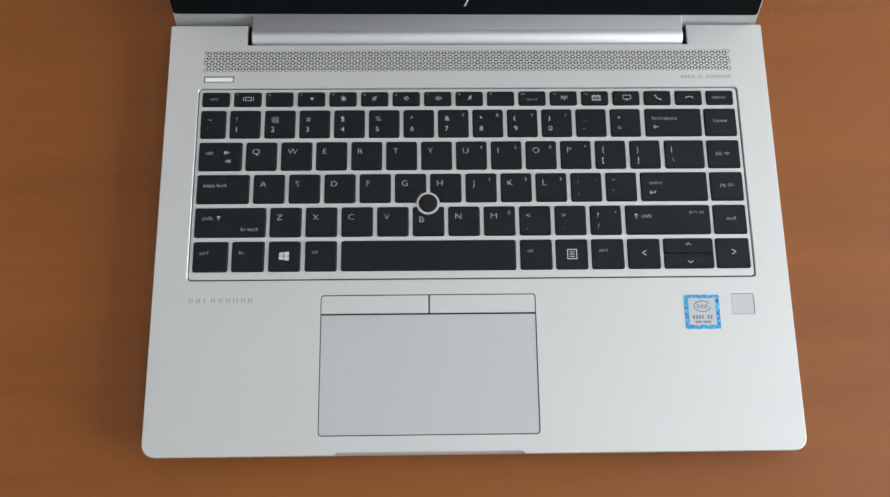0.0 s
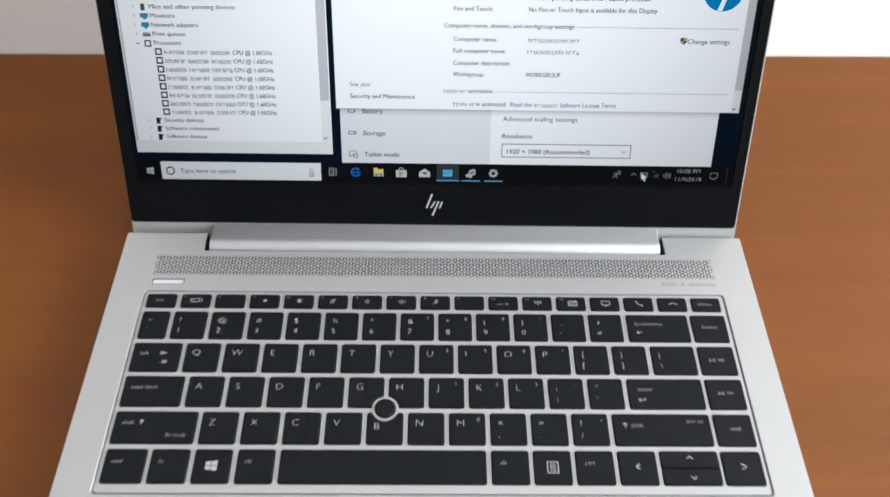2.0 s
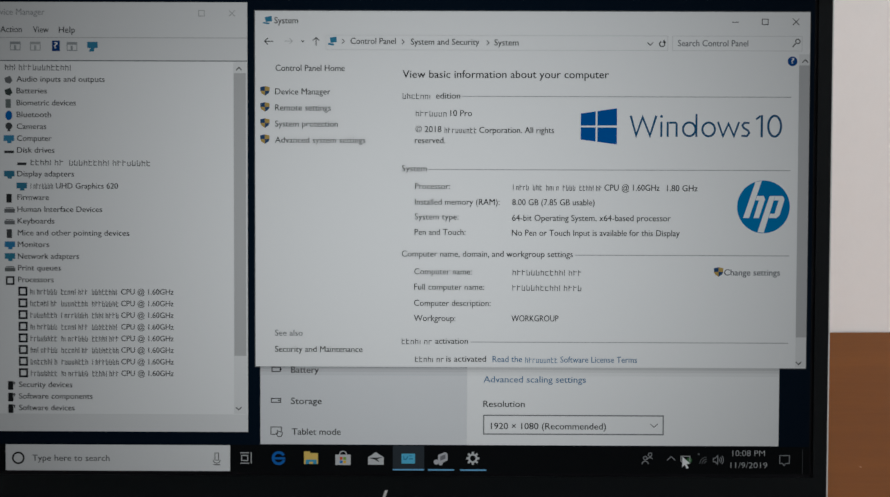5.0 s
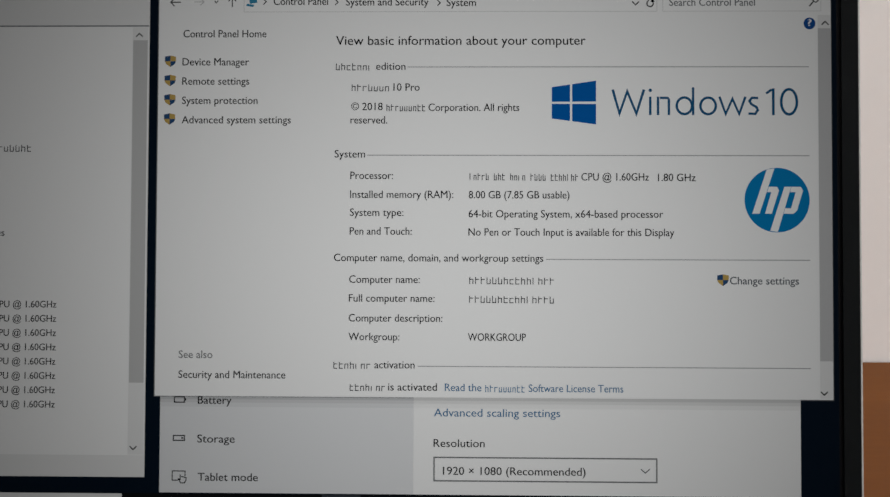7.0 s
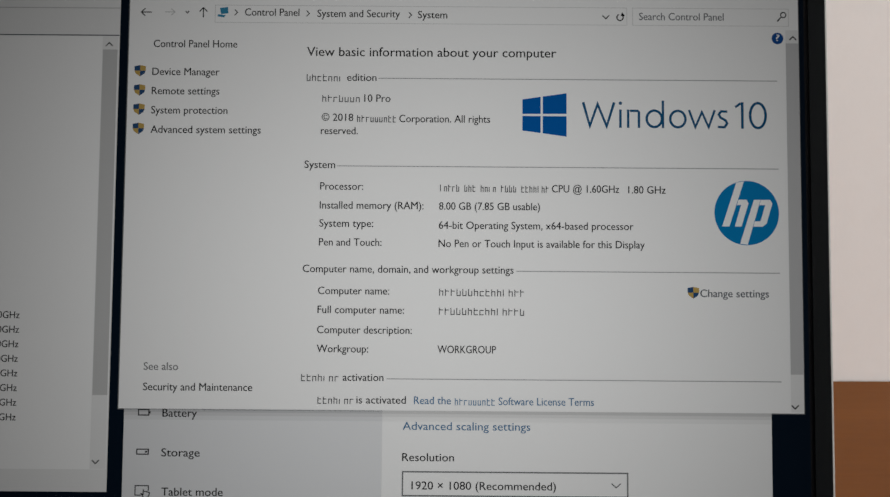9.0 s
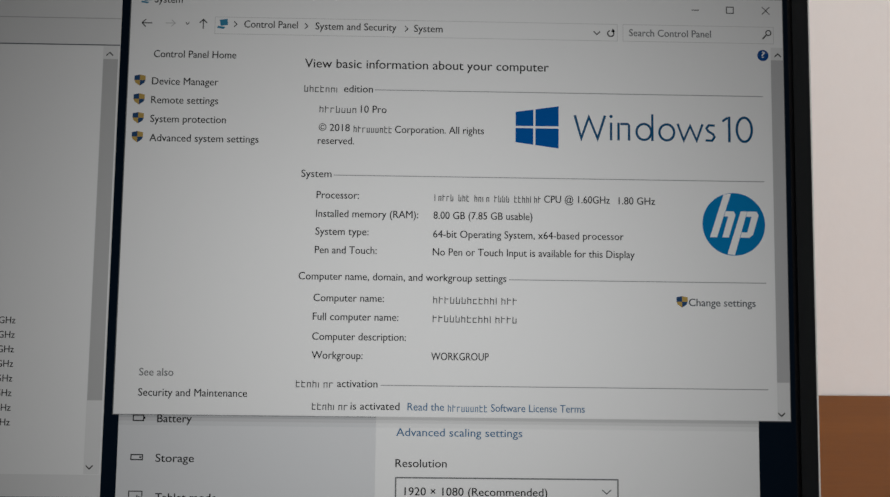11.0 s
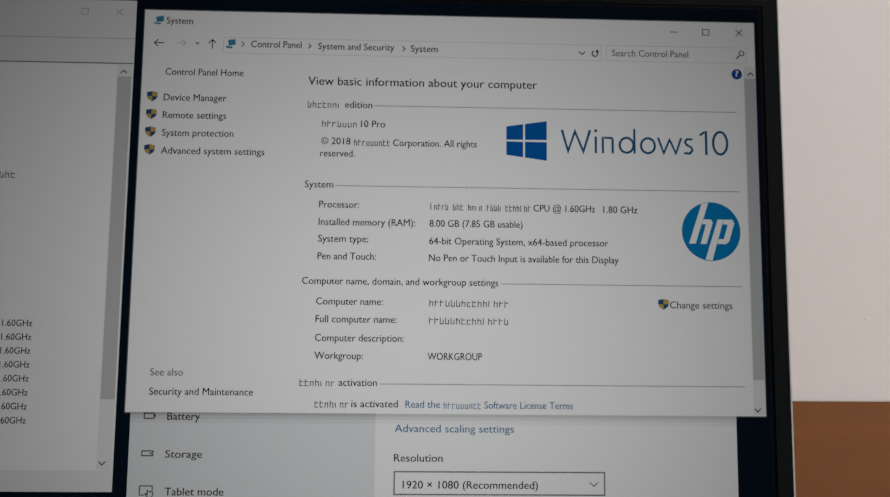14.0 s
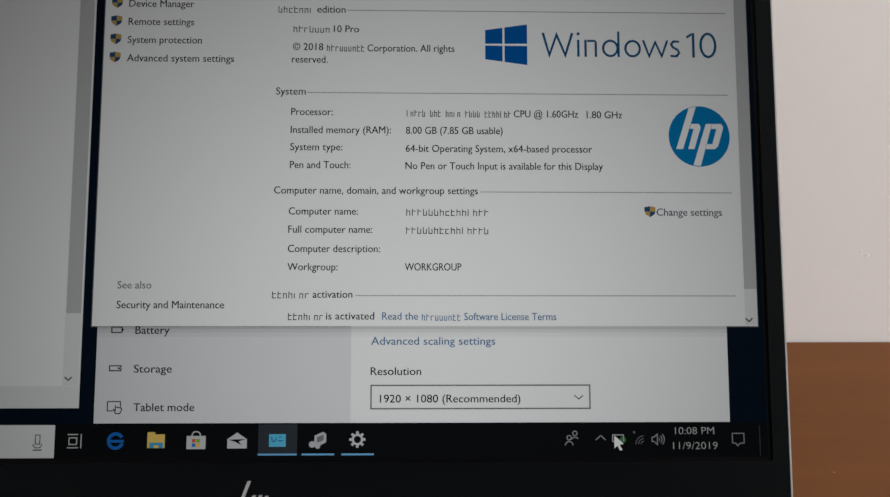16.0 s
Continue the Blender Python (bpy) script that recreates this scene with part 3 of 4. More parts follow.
part("keyboard_plate", bm, [SILVER, DARK], laptop, "silver plate between the keys")

# pointing stick in its round well
bm = bmesh.new()
prof = ((0.0048, DECK - 0.0010), (0.0049, DECK + 0.0002), (0.0047, DECK + 0.0007), (0.0041, DECK + 0.0010), (0.0030, DECK + 0.0011))
loft(bm, [([(NUB_X + r * math.cos(2 * math.pi * q / 40), NUB_Y + r * math.sin(2 * math.pi * q / 40)) for q in range(40)], zz) for r, zz in prof])
part("pointing_stick", bm, NUB, laptop, "round black rubber pointing stick")
bm = bmesh.new()
for r0, r1 in ((0.0050, 0.0060),):
    a = [(NUB_X + r0 * math.cos(2 * math.pi * q / 48), NUB_Y + r0 * math.sin(2 * math.pi * q / 48)) for q in range(48)]
    b = [(NUB_X + r1 * math.cos(2 * math.pi * q / 48), NUB_Y + r1 * math.sin(2 * math.pi * q / 48)) for q in range(48)]
    loft(bm, [(b, DECK - 0.0010), (b, DECK + 0.0001), (a, DECK + 0.0001), (a, DECK - 0.0010)], False, False)
part("stick_collar", bm, SILVER, laptop, "silver ring round the pointing stick")


# ---- laptop: touchpad, reader, power key, print ----
def slab(name, x0, y0, x1, y1, r, mat, label, top=DECK - 0.00005, gap=0.0003):
    bm = bmesh.new()
    rr = r if isinstance(r, tuple) else (r, r, r, r)
    loft(bm, [(round_rect(x0 + gap, y0 + gap, x1 - gap, y1 - gap, rr), DECK - 0.0012), (round_rect(x0 + gap, y0 + gap, x1 - gap, y1 - gap, rr), top - 0.00015),
              (round_rect(x0 + gap + 0.00015, y0 + gap + 0.00015, x1 - gap - 0.00015, y1 - gap - 0.00015, rr), top)])
    return part(name, bm, mat, laptop, label)


SPLIT_Y, SPLIT_X = 0.0697, -0.0228
slab("touchpad", PADR[0], PADR[1], PADR[2], SPLIT_Y, (0.0015, 0.0015, 0.0001, 0.0001), SILVER_PAD, "smooth silver-grey touchpad", DECK - 0.0003, 0.0004)
slab("touchpad_button", PADR[0], SPLIT_Y, SPLIT_X, PADR[3], (0.0001, 0.0001, 0.0001, 0.0015), SILVER, "silver touchpad button", DECK - 0.0002, 0.0004)
slab("touchpad_button", SPLIT_X, SPLIT_Y, PADR[2], PADR[3], (0.0001, 0.0001, 0.0015, 0.0001), SILVER, "silver touchpad button", DECK - 0.0002, 0.0004)
slab("fingerprint_reader", *FPR, 0.0004, SILVER_PAD, "small square grey fingerprint reader", DECK - 0.00012, 0.00014)
slab("power_key", *PWR, 0.0003, POWER, "narrow bright silver power key", DECK - 0.0002, 0.00055)

# sticker: blue foil border, silver field, an oval and printed bars
bm = bmesh.new()
sx0, sy0, sx1, sy1 = 0.1078, 0.0606, 0.1258, 0.0782
loft(bm, [(round_rect(sx0, sy0, sx1, sy1, 0.0006), DECK), (round_rect(sx0, sy0, sx1, sy1, 0.0006), DECK + 0.00012)], True, False)
sticker = part("sticker", bm, STICK_BLUE, laptop, "blue and silver foil sticker on the palm rest")
part("sticker_field", shapes_bm([[round_rect(sx0 + 0.0021, sy0 + 0.0020, sx1 - 0.0020, sy1 - 0.0017, 0.0009)]], DECK + 0.00016), STICK_GREY, sticker)
cx = (sx0 + sx1) / 2
ink = ring(cx + 0.0002, 0.0722, 0.0045, 0.0030, 0.0005, 30, 30, 350)
for q in range(5):
    ink += rect(cx - 0.0026 + q * 0.00115, 0.0712, cx - 0.0020 + q * 0.00115, 0.0734 if q in (0, 2, 4) else 0.0728)
for q, h in enumerate((1, 1, 1, 1, 0, 1, 1)):
    if h:
        ink += rect(cx - 0.0051 + q * 0.0015, 0.0657, cx - 0.0041 + q * 0.0015, 0.0676)
part("sticker_print", shapes_bm([ink, rect(cx - 0.0040, 0.0636, cx - 0.0008, 0.0648) + rect(cx - 0.0002, 0.0636, cx + 0.0042, 0.0648)], DECK + 0.0002), [STICK_INK, PRINT], sticker)

# printed marks on the palm rest and above the keyboard: bars
bars = []
for q, w in enumerate((1.6, 1.5, 0.5, 1.8, 1.6, 1.7, 2.1, 2.1, 1.7)):
    x = -0.1444 + q * 0.00372
    bars += rect(x, 0.0761, x + 0.0004, 0.0785)
    if w > 1:
        bars += rect(x + w * MM * 0.75, 0.0761, x + w * MM * 0.75 + 0.0004, 0.0785)
part("palm_rest_mark", shapes_bm([bars], DECK + 0.00006), PRINT, laptop, "small grey printed mark on the palm rest")
bars = []
for q in range(14):
    if q not in (4, 6):
        x = 0.1163 + q * 0.00199
        bars += rect(x, 0.1987, x + 0.0004, 0.2005) + rect(x + 0.0009, 0.1987, x + 0.0012, 0.2005)
part("speaker_mark", shapes_bm([bars], DECK + 0.00006), PRINT, laptop, "small grey printed mark under the speaker grille")

# ---- laptop: speaker grille, triangles with slots along their sides ----
bm = bmesh.new()
cols, rows = 86, 4
a = (GR[2] - GR[0]) / cols
h = (GR[3] - GR[1]) / rows
zg = DECK - 0.0001


def slotted(p, q, inside, slot):
    """Points from p to q with half a slot cut to the inner side."""
    if not slot:
        return [p], []
    (x0, y0), (x1, y1) = p, q
    dx, dy = x1 - x0, y1 - y0
    d = math.hypot(dx, dy)
    nx, ny = -dy / d * 0.00032, dx / d * 0.00032
    s, e = 0.22, 0.78
    A, B = (x0 + dx * s, y0 + dy * s), (x0 + dx * e, y0 + dy * e)
    A2, B2 = (A[0] + nx + dx * 0.03, A[1] + ny + dy * 0.03), (B[0] + nx - dx * 0.03, B[1] + ny - dy * 0.03)
    return [p, A, A2, B2, B], [(A, A2), (A2, B2), (B2, B)]


for r in range(rows):
    y0, y1 = GR[1] + r * h, GR[1] + (r + 1) * h
    off = (r % 2) * 0.5
    low = [GR[0] + (q + off) * a for q in range(-1, cols + 2)]
    tris = []
    for q in range(len(low) - 1):
        tris.append(((low[q], y0), (low[q + 1], y0), (low[q] + a / 2, y1)))
        tris.append(((low[q] + a / 2, y1), (low[q + 1], y0), (low[q + 1] + a / 2, y1)))
    for t in tris:
        xs = [p[0] for p in t]
        if min(xs) < GR[0] - 1e-6 or max(xs) > GR[2] + 1e-6:
            cl = [(min(max(x, GR[0]), GR[2]), y) for x, y in t]
            if len({(round(x, 6), round(y, 6)) for x, y in cl}) == 3 and max(c[0] for c in cl) - min(c[0] for c in cl) > 1e-5:
                bm.faces.new([bm.verts.new((x, y, zg)) for x, y in cl])
            continue
        pts, walls = [], []
        for i in range(3):
            p, w = slotted(t[i], t[(i + 1) % 3], None, True)
            pts += p
            walls += w
        bm.faces.new([bm.verts.new((x, y, zg)) for x, y in pts])
        for (ax, ay), (bx, by) in walls:
            # slot walls of the silver plate, shade painted on as near-black
            f = bm.faces.new([bm.verts.new(c) for c in ((ax, ay, zg), (bx, by, zg), (bx, by, zg - 0.0005), (ax, ay, zg - 0.0005))])
            f.material_index = 1
tagged(part("speaker_grille", bm, [SILVER, DARK], laptop, "silver speaker grille with fine star-shaped slots"), kind="stuff")

# ---- laptop: hinge and lid ----
YB, ZB, LEAN = 0.24803, 0.03770, 25.39
LID = pose(0, YB, ZB, 90 - LEAN, 0, 0) @ pose(0, 0, 0.00077, -0.727, -0.909, 0.326) @ pose(0, 0, -0.0006)


def hinge_bm(x0, x1):
    """Hinge cover: a flat apron that runs up to the lid's lower edge, and a round nose in front."""
    cy, cz, r = 0.2250, 0.0103, 0.0056
    bm = bmesh.new()
    ends = []
    for x, k in ((x0, 0.97), (x0 + 0.0004, 1.0), (x1 - 0.0004, 1.0), (x1, 0.97)):
        top = LID @ Vector((x, -0.0248, 0.0004))
        pts = [(cy + r * math.cos(radians(q)), cz + r * math.sin(radians(q))) for q in range(215, 45, -9)]
        pts += [(top.y, top.z), (top.y + 0.004, top.z - 0.004), (cy + 0.004, cz - 0.006)]
        ends.append([bm.verts.new((x, cy + (y - cy) * k, cz + (z - cz) * k)) for y, z in pts])
    n = len(pts)
    for p, q in zip(ends, ends[1:]):
        for i in range(n):
            bm.faces.new((p[i], p[(i + 1) % n], q[(i + 1) % n], q[i]))
    bm.faces.new(ends[0])
    bm.faces.new(ends[-1][::-1])
    return bm


hinge = part("hinge_cover", hinge_bm(-0.1188, 0.1188), HINGE, laptop, "rounded silver hinge cover across the back")
for p in hinge.data.polygons:
    p.use_smooth = len(p.vertices) == 4
# dark blocks added in the hinge gaps to stand for the shade there
for x in (-0.1213, 0.1193):
    part("recess_floor", box_bm(x, 0.2194, 0.003, x + 0.0020, 0.2312, DECK - 0.0055), DARK, laptop)
# thin dark strips added over the notch's silver side walls to darken them
for x in (-0.12115, 0.12085):
    part("notch_dark_strip", box_bm(x, 0.2197, 0.003, x + 0.0003, 0.2310, DECK - 0.0003), DARK, laptop)
part("recess_floor", box_bm(-0.1190, 0.2190, 0.003, 0.1190, 0.2202, 0.0100), DARK, laptop)

PX = 0.3094 / 1920


def sp(p):
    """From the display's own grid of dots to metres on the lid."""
    return ((p[0] - 960) * PX, (1080 - p[1]) * PX)


LL, LR, LT, LB = -0.1635, 0.1611, 0.1926, -0.0335
bm = bmesh.new()
rr = (0.0006, 0.0006, 0.006, 0.006)
loft(bm, [(round_rect(LL + 0.002, LB + 0.001, LR - 0.002, LT - 0.002, rr, 6), -0.0062), (round_rect(LL, LB, LR, LT, rr, 6), -0.0045),
          (round_rect(LL, LB, LR, LT, rr, 6), -0.0002), (round_rect(LL + 0.0003, LB + 0.0003, LR - 0.0003, LT - 0.0003, rr, 6), 0.0003)])
part("lid", bm, SILVER, laptop, "silver aluminium display lid", LID)
# bezel: a thin black surround
bm = bmesh.new()
BX0, BX1, BT, BB = sp((-52, 0))[0], sp((1954, 0))[0], sp((0, -112))[1], sp((0, 1231))[1]
outer = round_rect(BX0, BB, BX1, BT, (0.0015, 0.0015, 0.0056, 0.0056), 5)
lo = loft(bm, [(outer, 0.0003), (outer, 0.0007), ([(x * 0.9988, y * 0.999 + 0.0001) for x, y in outer], 0.0009)], False, False)
hx0, hy0 = sp((-12, 1087))
hx1, hy1 = sp((1922, -9))
fill_with_holes(bm, lo[-1], [round_rect(hx0, hy0, hx1, hy1, 0.0002, 1)], 0.0009, 0.0004)
bezel = part("bezel", bm, BEZEL, laptop, "matt black bezel round the display", LID)
cams = sp((956, -60))
part("camera_lens", shapes_bm([disc(*cams, 0.0021, 24), ring(*cams, 0.0012, 0.0012, 0.0003, 20)], 0.00094), [base_mat("lens_black", (0.002, 0.002, 0.003), 0.15), base_mat("lens_ring", (0.008, 0.008, 0.009), 0.35)], bezel)
# mark on the lower bezel: slanted bars
lg = []
for x0, y0, x1, y1 in ((487, 480, 456, 556), (504, 520, 480, 556), (524, 519, 489, 597), (543, 521, 529, 556)):
    p0, p1 = (924 + (x0 - 450) * 0.592, 1120 + (y0 - 480) * 0.653), (924 + (x1 - 450) * 0.592, 1120 + (y1 - 480) * 0.653)
    lg += [[sp((p0[0] - 3.2, p0[1])), sp((p0[0] + 3.2, p0[1])), sp((p1[0] + 3.2, p1[1])), sp((p1[0] - 3.2, p1[1]))]]
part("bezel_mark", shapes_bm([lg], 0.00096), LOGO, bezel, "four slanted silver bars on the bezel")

# ---- laptop: display ----
display = part("display", shapes_bm([rect(*sp((-17, 1094)), *sp((1927, -14)))], 0.00045), base_mat("display_edge", (0.003, 0.003, 0.004), 0.4, 0.0, 0.06), laptop, "lit display with overlapping light grey program windows", LID)
Z0 = 0.0005


def settle(u, v):
    """Small skew between the drawn grid and the display's own."""
    a, b = (u - 960) / 960, (v - 540) / 540
    return (u + 2.81 + 1.08 * a - 2.74 * b - 6.54 * a * a - 3.04 * a * b, v - 0.05 + 5.0 * a + 0.43 * b + 0.98 * a * a - 3.96 * a * b - 2.0 * b * b)


def decal(name, groups, mats, layer, label="", fixed=False):
    """Flat shapes of the picture that the display shows, on its own grid of dots; small ones are settled as a whole."""
    pts = [p for g in groups for o in g for p in o]
    cu, cv = (sum(p[k] for p in pts) / len(pts) for k in (0, 1))
    du, dv = (0, 0) if fixed else (q - p for p, q in zip((cu, cv), settle(cu, cv)))
    bm = shapes_bm(groups, Z0 + layer * 0.00004, lambda p: sp((p[0] + du, p[1] + dv)))
    return part(name, bm, mats, display, label)


def words(body, u0, v, u1, cap=13.9, mat=None, layer=5):
    (a0, va), (a1, vb) = settle(u0, v), settle(u1, v)
    x0, y = sp((a0, (va + vb) / 2 - 1.5))
    bm = bmesh.new()
    for k, du in (((0, 0.0),) if mat is TEXT_WHITE else ((0, -0.15), (1, 0.15))):
        b2 = text_bm(body, x0 + du * PX, y, cap * PX, (a1 - a0) * PX, Z0 + layer * 0.00004 + k * 0.00001, thin=0.014 if mat is TEXT_WHITE else 0.0)
        me = bpy.data.meshes.new("stroke")
        b2.to_mesh(me)
        b2.free()
        bm.from_mesh(me)
        bpy.data.meshes.remove(me)
    part("text_line", bm, mat or INK, display)


def bars_line(u0, v, u1, pattern, cap=13.0, mat=None, layer=5):
    """Withheld writing: small upright bars joined by short level ones, one piece a sign; T tall, x short."""
    w = (u1 - u0) / len(pattern)
    b = min(1.6, w * 0.2)
    for k, ch in enumerate(pattern):
        if ch == " ":
            continue
        a, e, t = u0 + (k + 0.14) * w, u0 + (k + 0.84) * w, v - cap * 0.74
        up = v - cap if ch == "T" else t
        kind = "nucrnlunrcnu"[(k * 5 + int(u0) + int(v) // 7) % 12]
        stem = [(a, v), (a, up), (a + b, up)]
        if kind == "l":
            o = stem + [(a + b, v)]
        elif kind == "n":
            o = stem + [(a + b, t), (e, t), (e, v), (e - b, v), (e - b, t + b), (a + b, t + b), (a + b, v)]
        elif kind == "u":
            o = stem + [(a + b, v - b), (e - b, v - b), (e - b, t), (e, t), (e, v)]
        elif kind == "c":
            o = stem + [(a + b, t), (e, t), (e, t + b), (a + b, t + b), (a + b, v - b), (e, v - b), (e, v)]
        else:
            o = stem + [(a + b, t), (e, t), (e, t + b), (a + b, t + b), (a + b, v)]
        decal("blank_sign", [[o]], mat or WORD_GREY, layer)


INK = lit(12, 14, 17)
GREY_INK = lit(112, 115, 119)
WORD_GREY = lit(40, 43, 48)
PALE_INK = lit(150, 152, 154)
LINK = lit(80, 122, 160)
WHITE = lit(255, 255, 255)
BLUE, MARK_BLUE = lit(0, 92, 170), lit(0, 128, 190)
TEXT_WHITE = lit(205, 206, 207)
TRAY_GREY = lit(160, 162, 165)

decal("wallpaper", [rect(-6, 1020, 1914, -3)], lit(7, 22, 36), 0, "dark blue desktop background", True)
decal("task_bar", [rect(-6, 1080, 1914, 1017)], lit(16, 18, 20), 1, "black task bar along the bottom of the display", True)

# settings window behind
decal("settings_window", [rect(656, 1015.5, 1843.5, 700), rect(1130, 1015.5, 1843.5, 700)], [lit(233, 234, 236), lit(252, 252, 252)], 1, "pale grey settings window with a list", True)
for v0, v1, k in ((836, 842, 0.84), (842, 848, 0.91), (848, 856, 0.965)):
    decal("window_shade", [rect(656, v1, 1130, v0), rect(1130, v1, 1843.5, v0)], [lit(*(int(c * k) for c in (233, 234, 236))), lit(*(int(c * k) for c in (252, 252, 252)))], 2, "", True)
words("Battery", 726, 853, 789, 14.5)
words("Storage", 726, 925, 796, 14.5)
words("Tablet mode", 728, 996, 840, 14.5)
words("Advanced scaling settings", 1167, 872, 1402, 14.5, LINK)
words("Resolution", 1167, 929, 1262, 14.5)
words("1920 \u00d7 1080 (Recommended)", 1185, 980, 1450, 14.5)
decal("combo_box", [frame_of(1167, 945.3, 1580.5, 991, 2.6)], lit(120, 122, 124), 4, "", True)
decal("chevron", [stroke([(1553, 965), (1561, 972), (1569, 965)], 1.8)], lit(90, 92, 94), 4)
decal("icon", [frame_of(681, 838, 702, 850, 2) + rect(702, 842, 704, 846)], INK, 4)
decal("icon", [frame_of(680, 910, 703, 921, 2) + rect(696, 914, 700, 917)], INK, 4)
decal("icon", [stroke([(690, 994), (680, 994), (680, 977), (704, 977), (704, 986)], 1.8) + stroke([(695, 984), (695, 993), (691, 991), (696, 999), (703, 999), (706, 993), (706, 989), (697, 987)], 1.8)], INK, 4)

# system window
decal("system_window", [frame_of(643.5, 25, 1905, 838, 2.5), rect(645.5, 27, 1903.5, 836)], [lit(105, 107, 110), WHITE], 2, "white system information window", True)
decal("icon", [[[(664, 46), (680, 43), (681, 55), (667, 57)], [(662, 57), (676, 59), (673, 62), (660, 60)]]], lit(60, 140, 175), 5)
words("System", 686, 61, 739)
decal("title_button", [rect(1722, 44, 1737, 45.6)], INK, 5)
decal("title_button", [frame_of(1790, 36, 1805, 50, 1.6)], INK, 5)
decal("title_button", [stroke([(1861, 35), (1875, 49)], 1.6) + stroke([(1875, 35), (1861, 49)], 1.6)], INK, 5)
decal("nav_arrow", [stroke([(683, 100), (664, 100)], 1.9) + stroke([(671, 93), (664, 100), (671, 107)], 1.9)], INK, 5)
decal("nav_arrow", [stroke([(709, 99), (727, 99)], 1.6) + stroke([(720, 93), (727, 99), (720, 105)], 1.6)], lit(205, 205, 205), 5)
decal("nav_arrow", [stroke([(747, 97), (750, 101), (753, 97)], 1.6)], INK, 5)
decal("nav_arrow", [stroke([(780, 108), (780, 90)], 1.9) + stroke([(773, 97), (780, 90), (787, 97)], 1.9)], INK, 5)
decal("address_box", [frame_of(806, 81, 1582, 115, 1.0) + frame_of(1592, 81, 1886, 115, 1.0)], lit(217, 217, 217), 4, "", True)
decal("icon", [[[(811, 90), (826, 88), (827, 100), (813, 102)], [(808, 102), (822, 104), (819, 108), (806, 106)]]], lit(60, 140, 175), 5)
for u in (841, 976, 1168):
    decal("chevron", [stroke([(u - 2, 93), (u + 3, 98), (u - 2, 103)], 1.8)], INK, 5)
words("Control Panel", 858, 105, 960)
words("System and Security", 994, 105, 1149)
words("System", 1183, 105, 1238)
decal("chevron", [stroke([(1531, 93), (1537, 99), (1543, 93)], 2.0)], INK, 5)
decal("reload_icon", [ring(1564, 96, 7, 7, 2.2, 20, -40, 250) + [[(1568, 86), (1573, 93), (1565, 93)]]], INK, 5)
words("Search Control Panel", 1600, 101, 1760, mat=GREY_INK)
decal("search_icon", [ring(1873, 86, 6, 6, 2, 18) + stroke([(1868, 91), (1862, 98)], 2.4)], INK, 5)
decal("help_icon", [disc(1862, 131, 11)], lit(25, 80, 150), 4)
words("?", 1859, 137, 1866, 12, WHITE)
decal("scroll_bar", [rect(1879.5, 834, 1903, 122), rect(1879.5, 765, 1903, 147)], [lit(238, 238, 238), lit(198, 198, 199)], 4, "", True)
decal("chevron", [stroke([(1885, 133), (1891, 127), (1897, 133)], 2.2)], INK, 5)
decal("chevron", [stroke([(1886, 818), (1892, 824), (1898, 818)], 2.2)], INK, 5)
words("Control Panel Home", 689, 167, 845)


def shield(u, v):
    s = 10.6
    left = [(u - s, v - s * 0.8), (u, v - s), (u, v), (u - s, v)]
    right = [(u, v - s), (u + s, v - s * 0.8), (u + s, v), (u, v)]
    ll = [(u - s, v), (u, v), (u, v + s * 1.05), (u - s * 0.8, v + s * 0.5)]
    lr = [(u, v), (u + s, v), (u + s * 0.8, v + s * 0.5), (u, v + s * 1.05)]
    decal("shield_icon", [[left, lr], [right, ll]], [lit(44, 80, 122), lit(196, 164, 92)], 4)


for k, (body, u1) in enumerate((("Device Manager", 813), ("Remote settings", 814), ("System protection", 830), ("Advanced system settings", 893))):
    shield(665, 211 + 36.2 * k)
    words(body, 688, 220 + 36.2 * k, u1, mat=lit(14, 17, 22))
shield(1703, 612)
words("Change settings", 1716, 621, 1844, mat=lit(70, 78, 88))
words("View basic information about your computer", 976, 178, 1444, 17)
SUB = lit(14, 17, 22)


def heading(v, u_line, v_line):
    decal("rule", [rect(u_line + 3, v_line + 0.8, 1862.5, v_line - 0.8)], lit(165, 166, 168), 4, "", True)


heading(226, 1112, 219)
bars_line(975, 226, 1046, "TTxTxxx")
words("edition", 1052, 226, 1107, mat=SUB)
heading(391, 1037, 385)
words("System", 976, 391, 1033, mat=SUB)
heading(585, 1372, 579)
words("Computer name, domain, and workgroup settings", 977, 584, 1368, mat=SUB)
heading(784, 1134, 778.5)
bars_line(977, 784, 1049, "TTxTxxx")
words("activation", 1055, 784, 1130, mat=SUB)
bars_line(1005, 265, 1078, "TTxTxxx")
words("10 Pro", 1085, 265, 1134)
words("\u00a9 2018", 1006, 302, 1065)
bars_line(1071, 302, 1146, "TTxxxxxTT")
words("Corporation. All rights", 1151, 302, 1321)
words("reserved.", 1005, 327, 1074)
for body, v, u1 in (("Processor:", 431, 1086), ("Installed memory (RAM):", 466, 1199), ("System type:", 500, 1106), ("Pen and Touch:", 535, 1122),
                    ("Computer name:", 625, 1138), ("Full computer name:", 660, 1166), ("Computer description:", 697, 1181), ("Workgroup:", 732, 1101)):
    words(body, 1006, v, u1, mat=lit(14, 17, 22))
bars_line(1228, 430, 1433, "TxTxT TTT Txxx TTTT TTTTTTT")
words("CPU @ 1.60GHz", 1438, 430, 1564)
words("1.80 GHz", 1581, 430, 1651)
words("8.00 GB (7.85 GB usable)", 1228, 465, 1416)
words("64-bit Operating System, x64-based processor", 1228, 500, 1591)
words("No Pen or Touch Input is available for this Display", 1228, 534, 1612)
bars_line(1229, 624, 1390, "TTTTTTTxTTTTTTT")
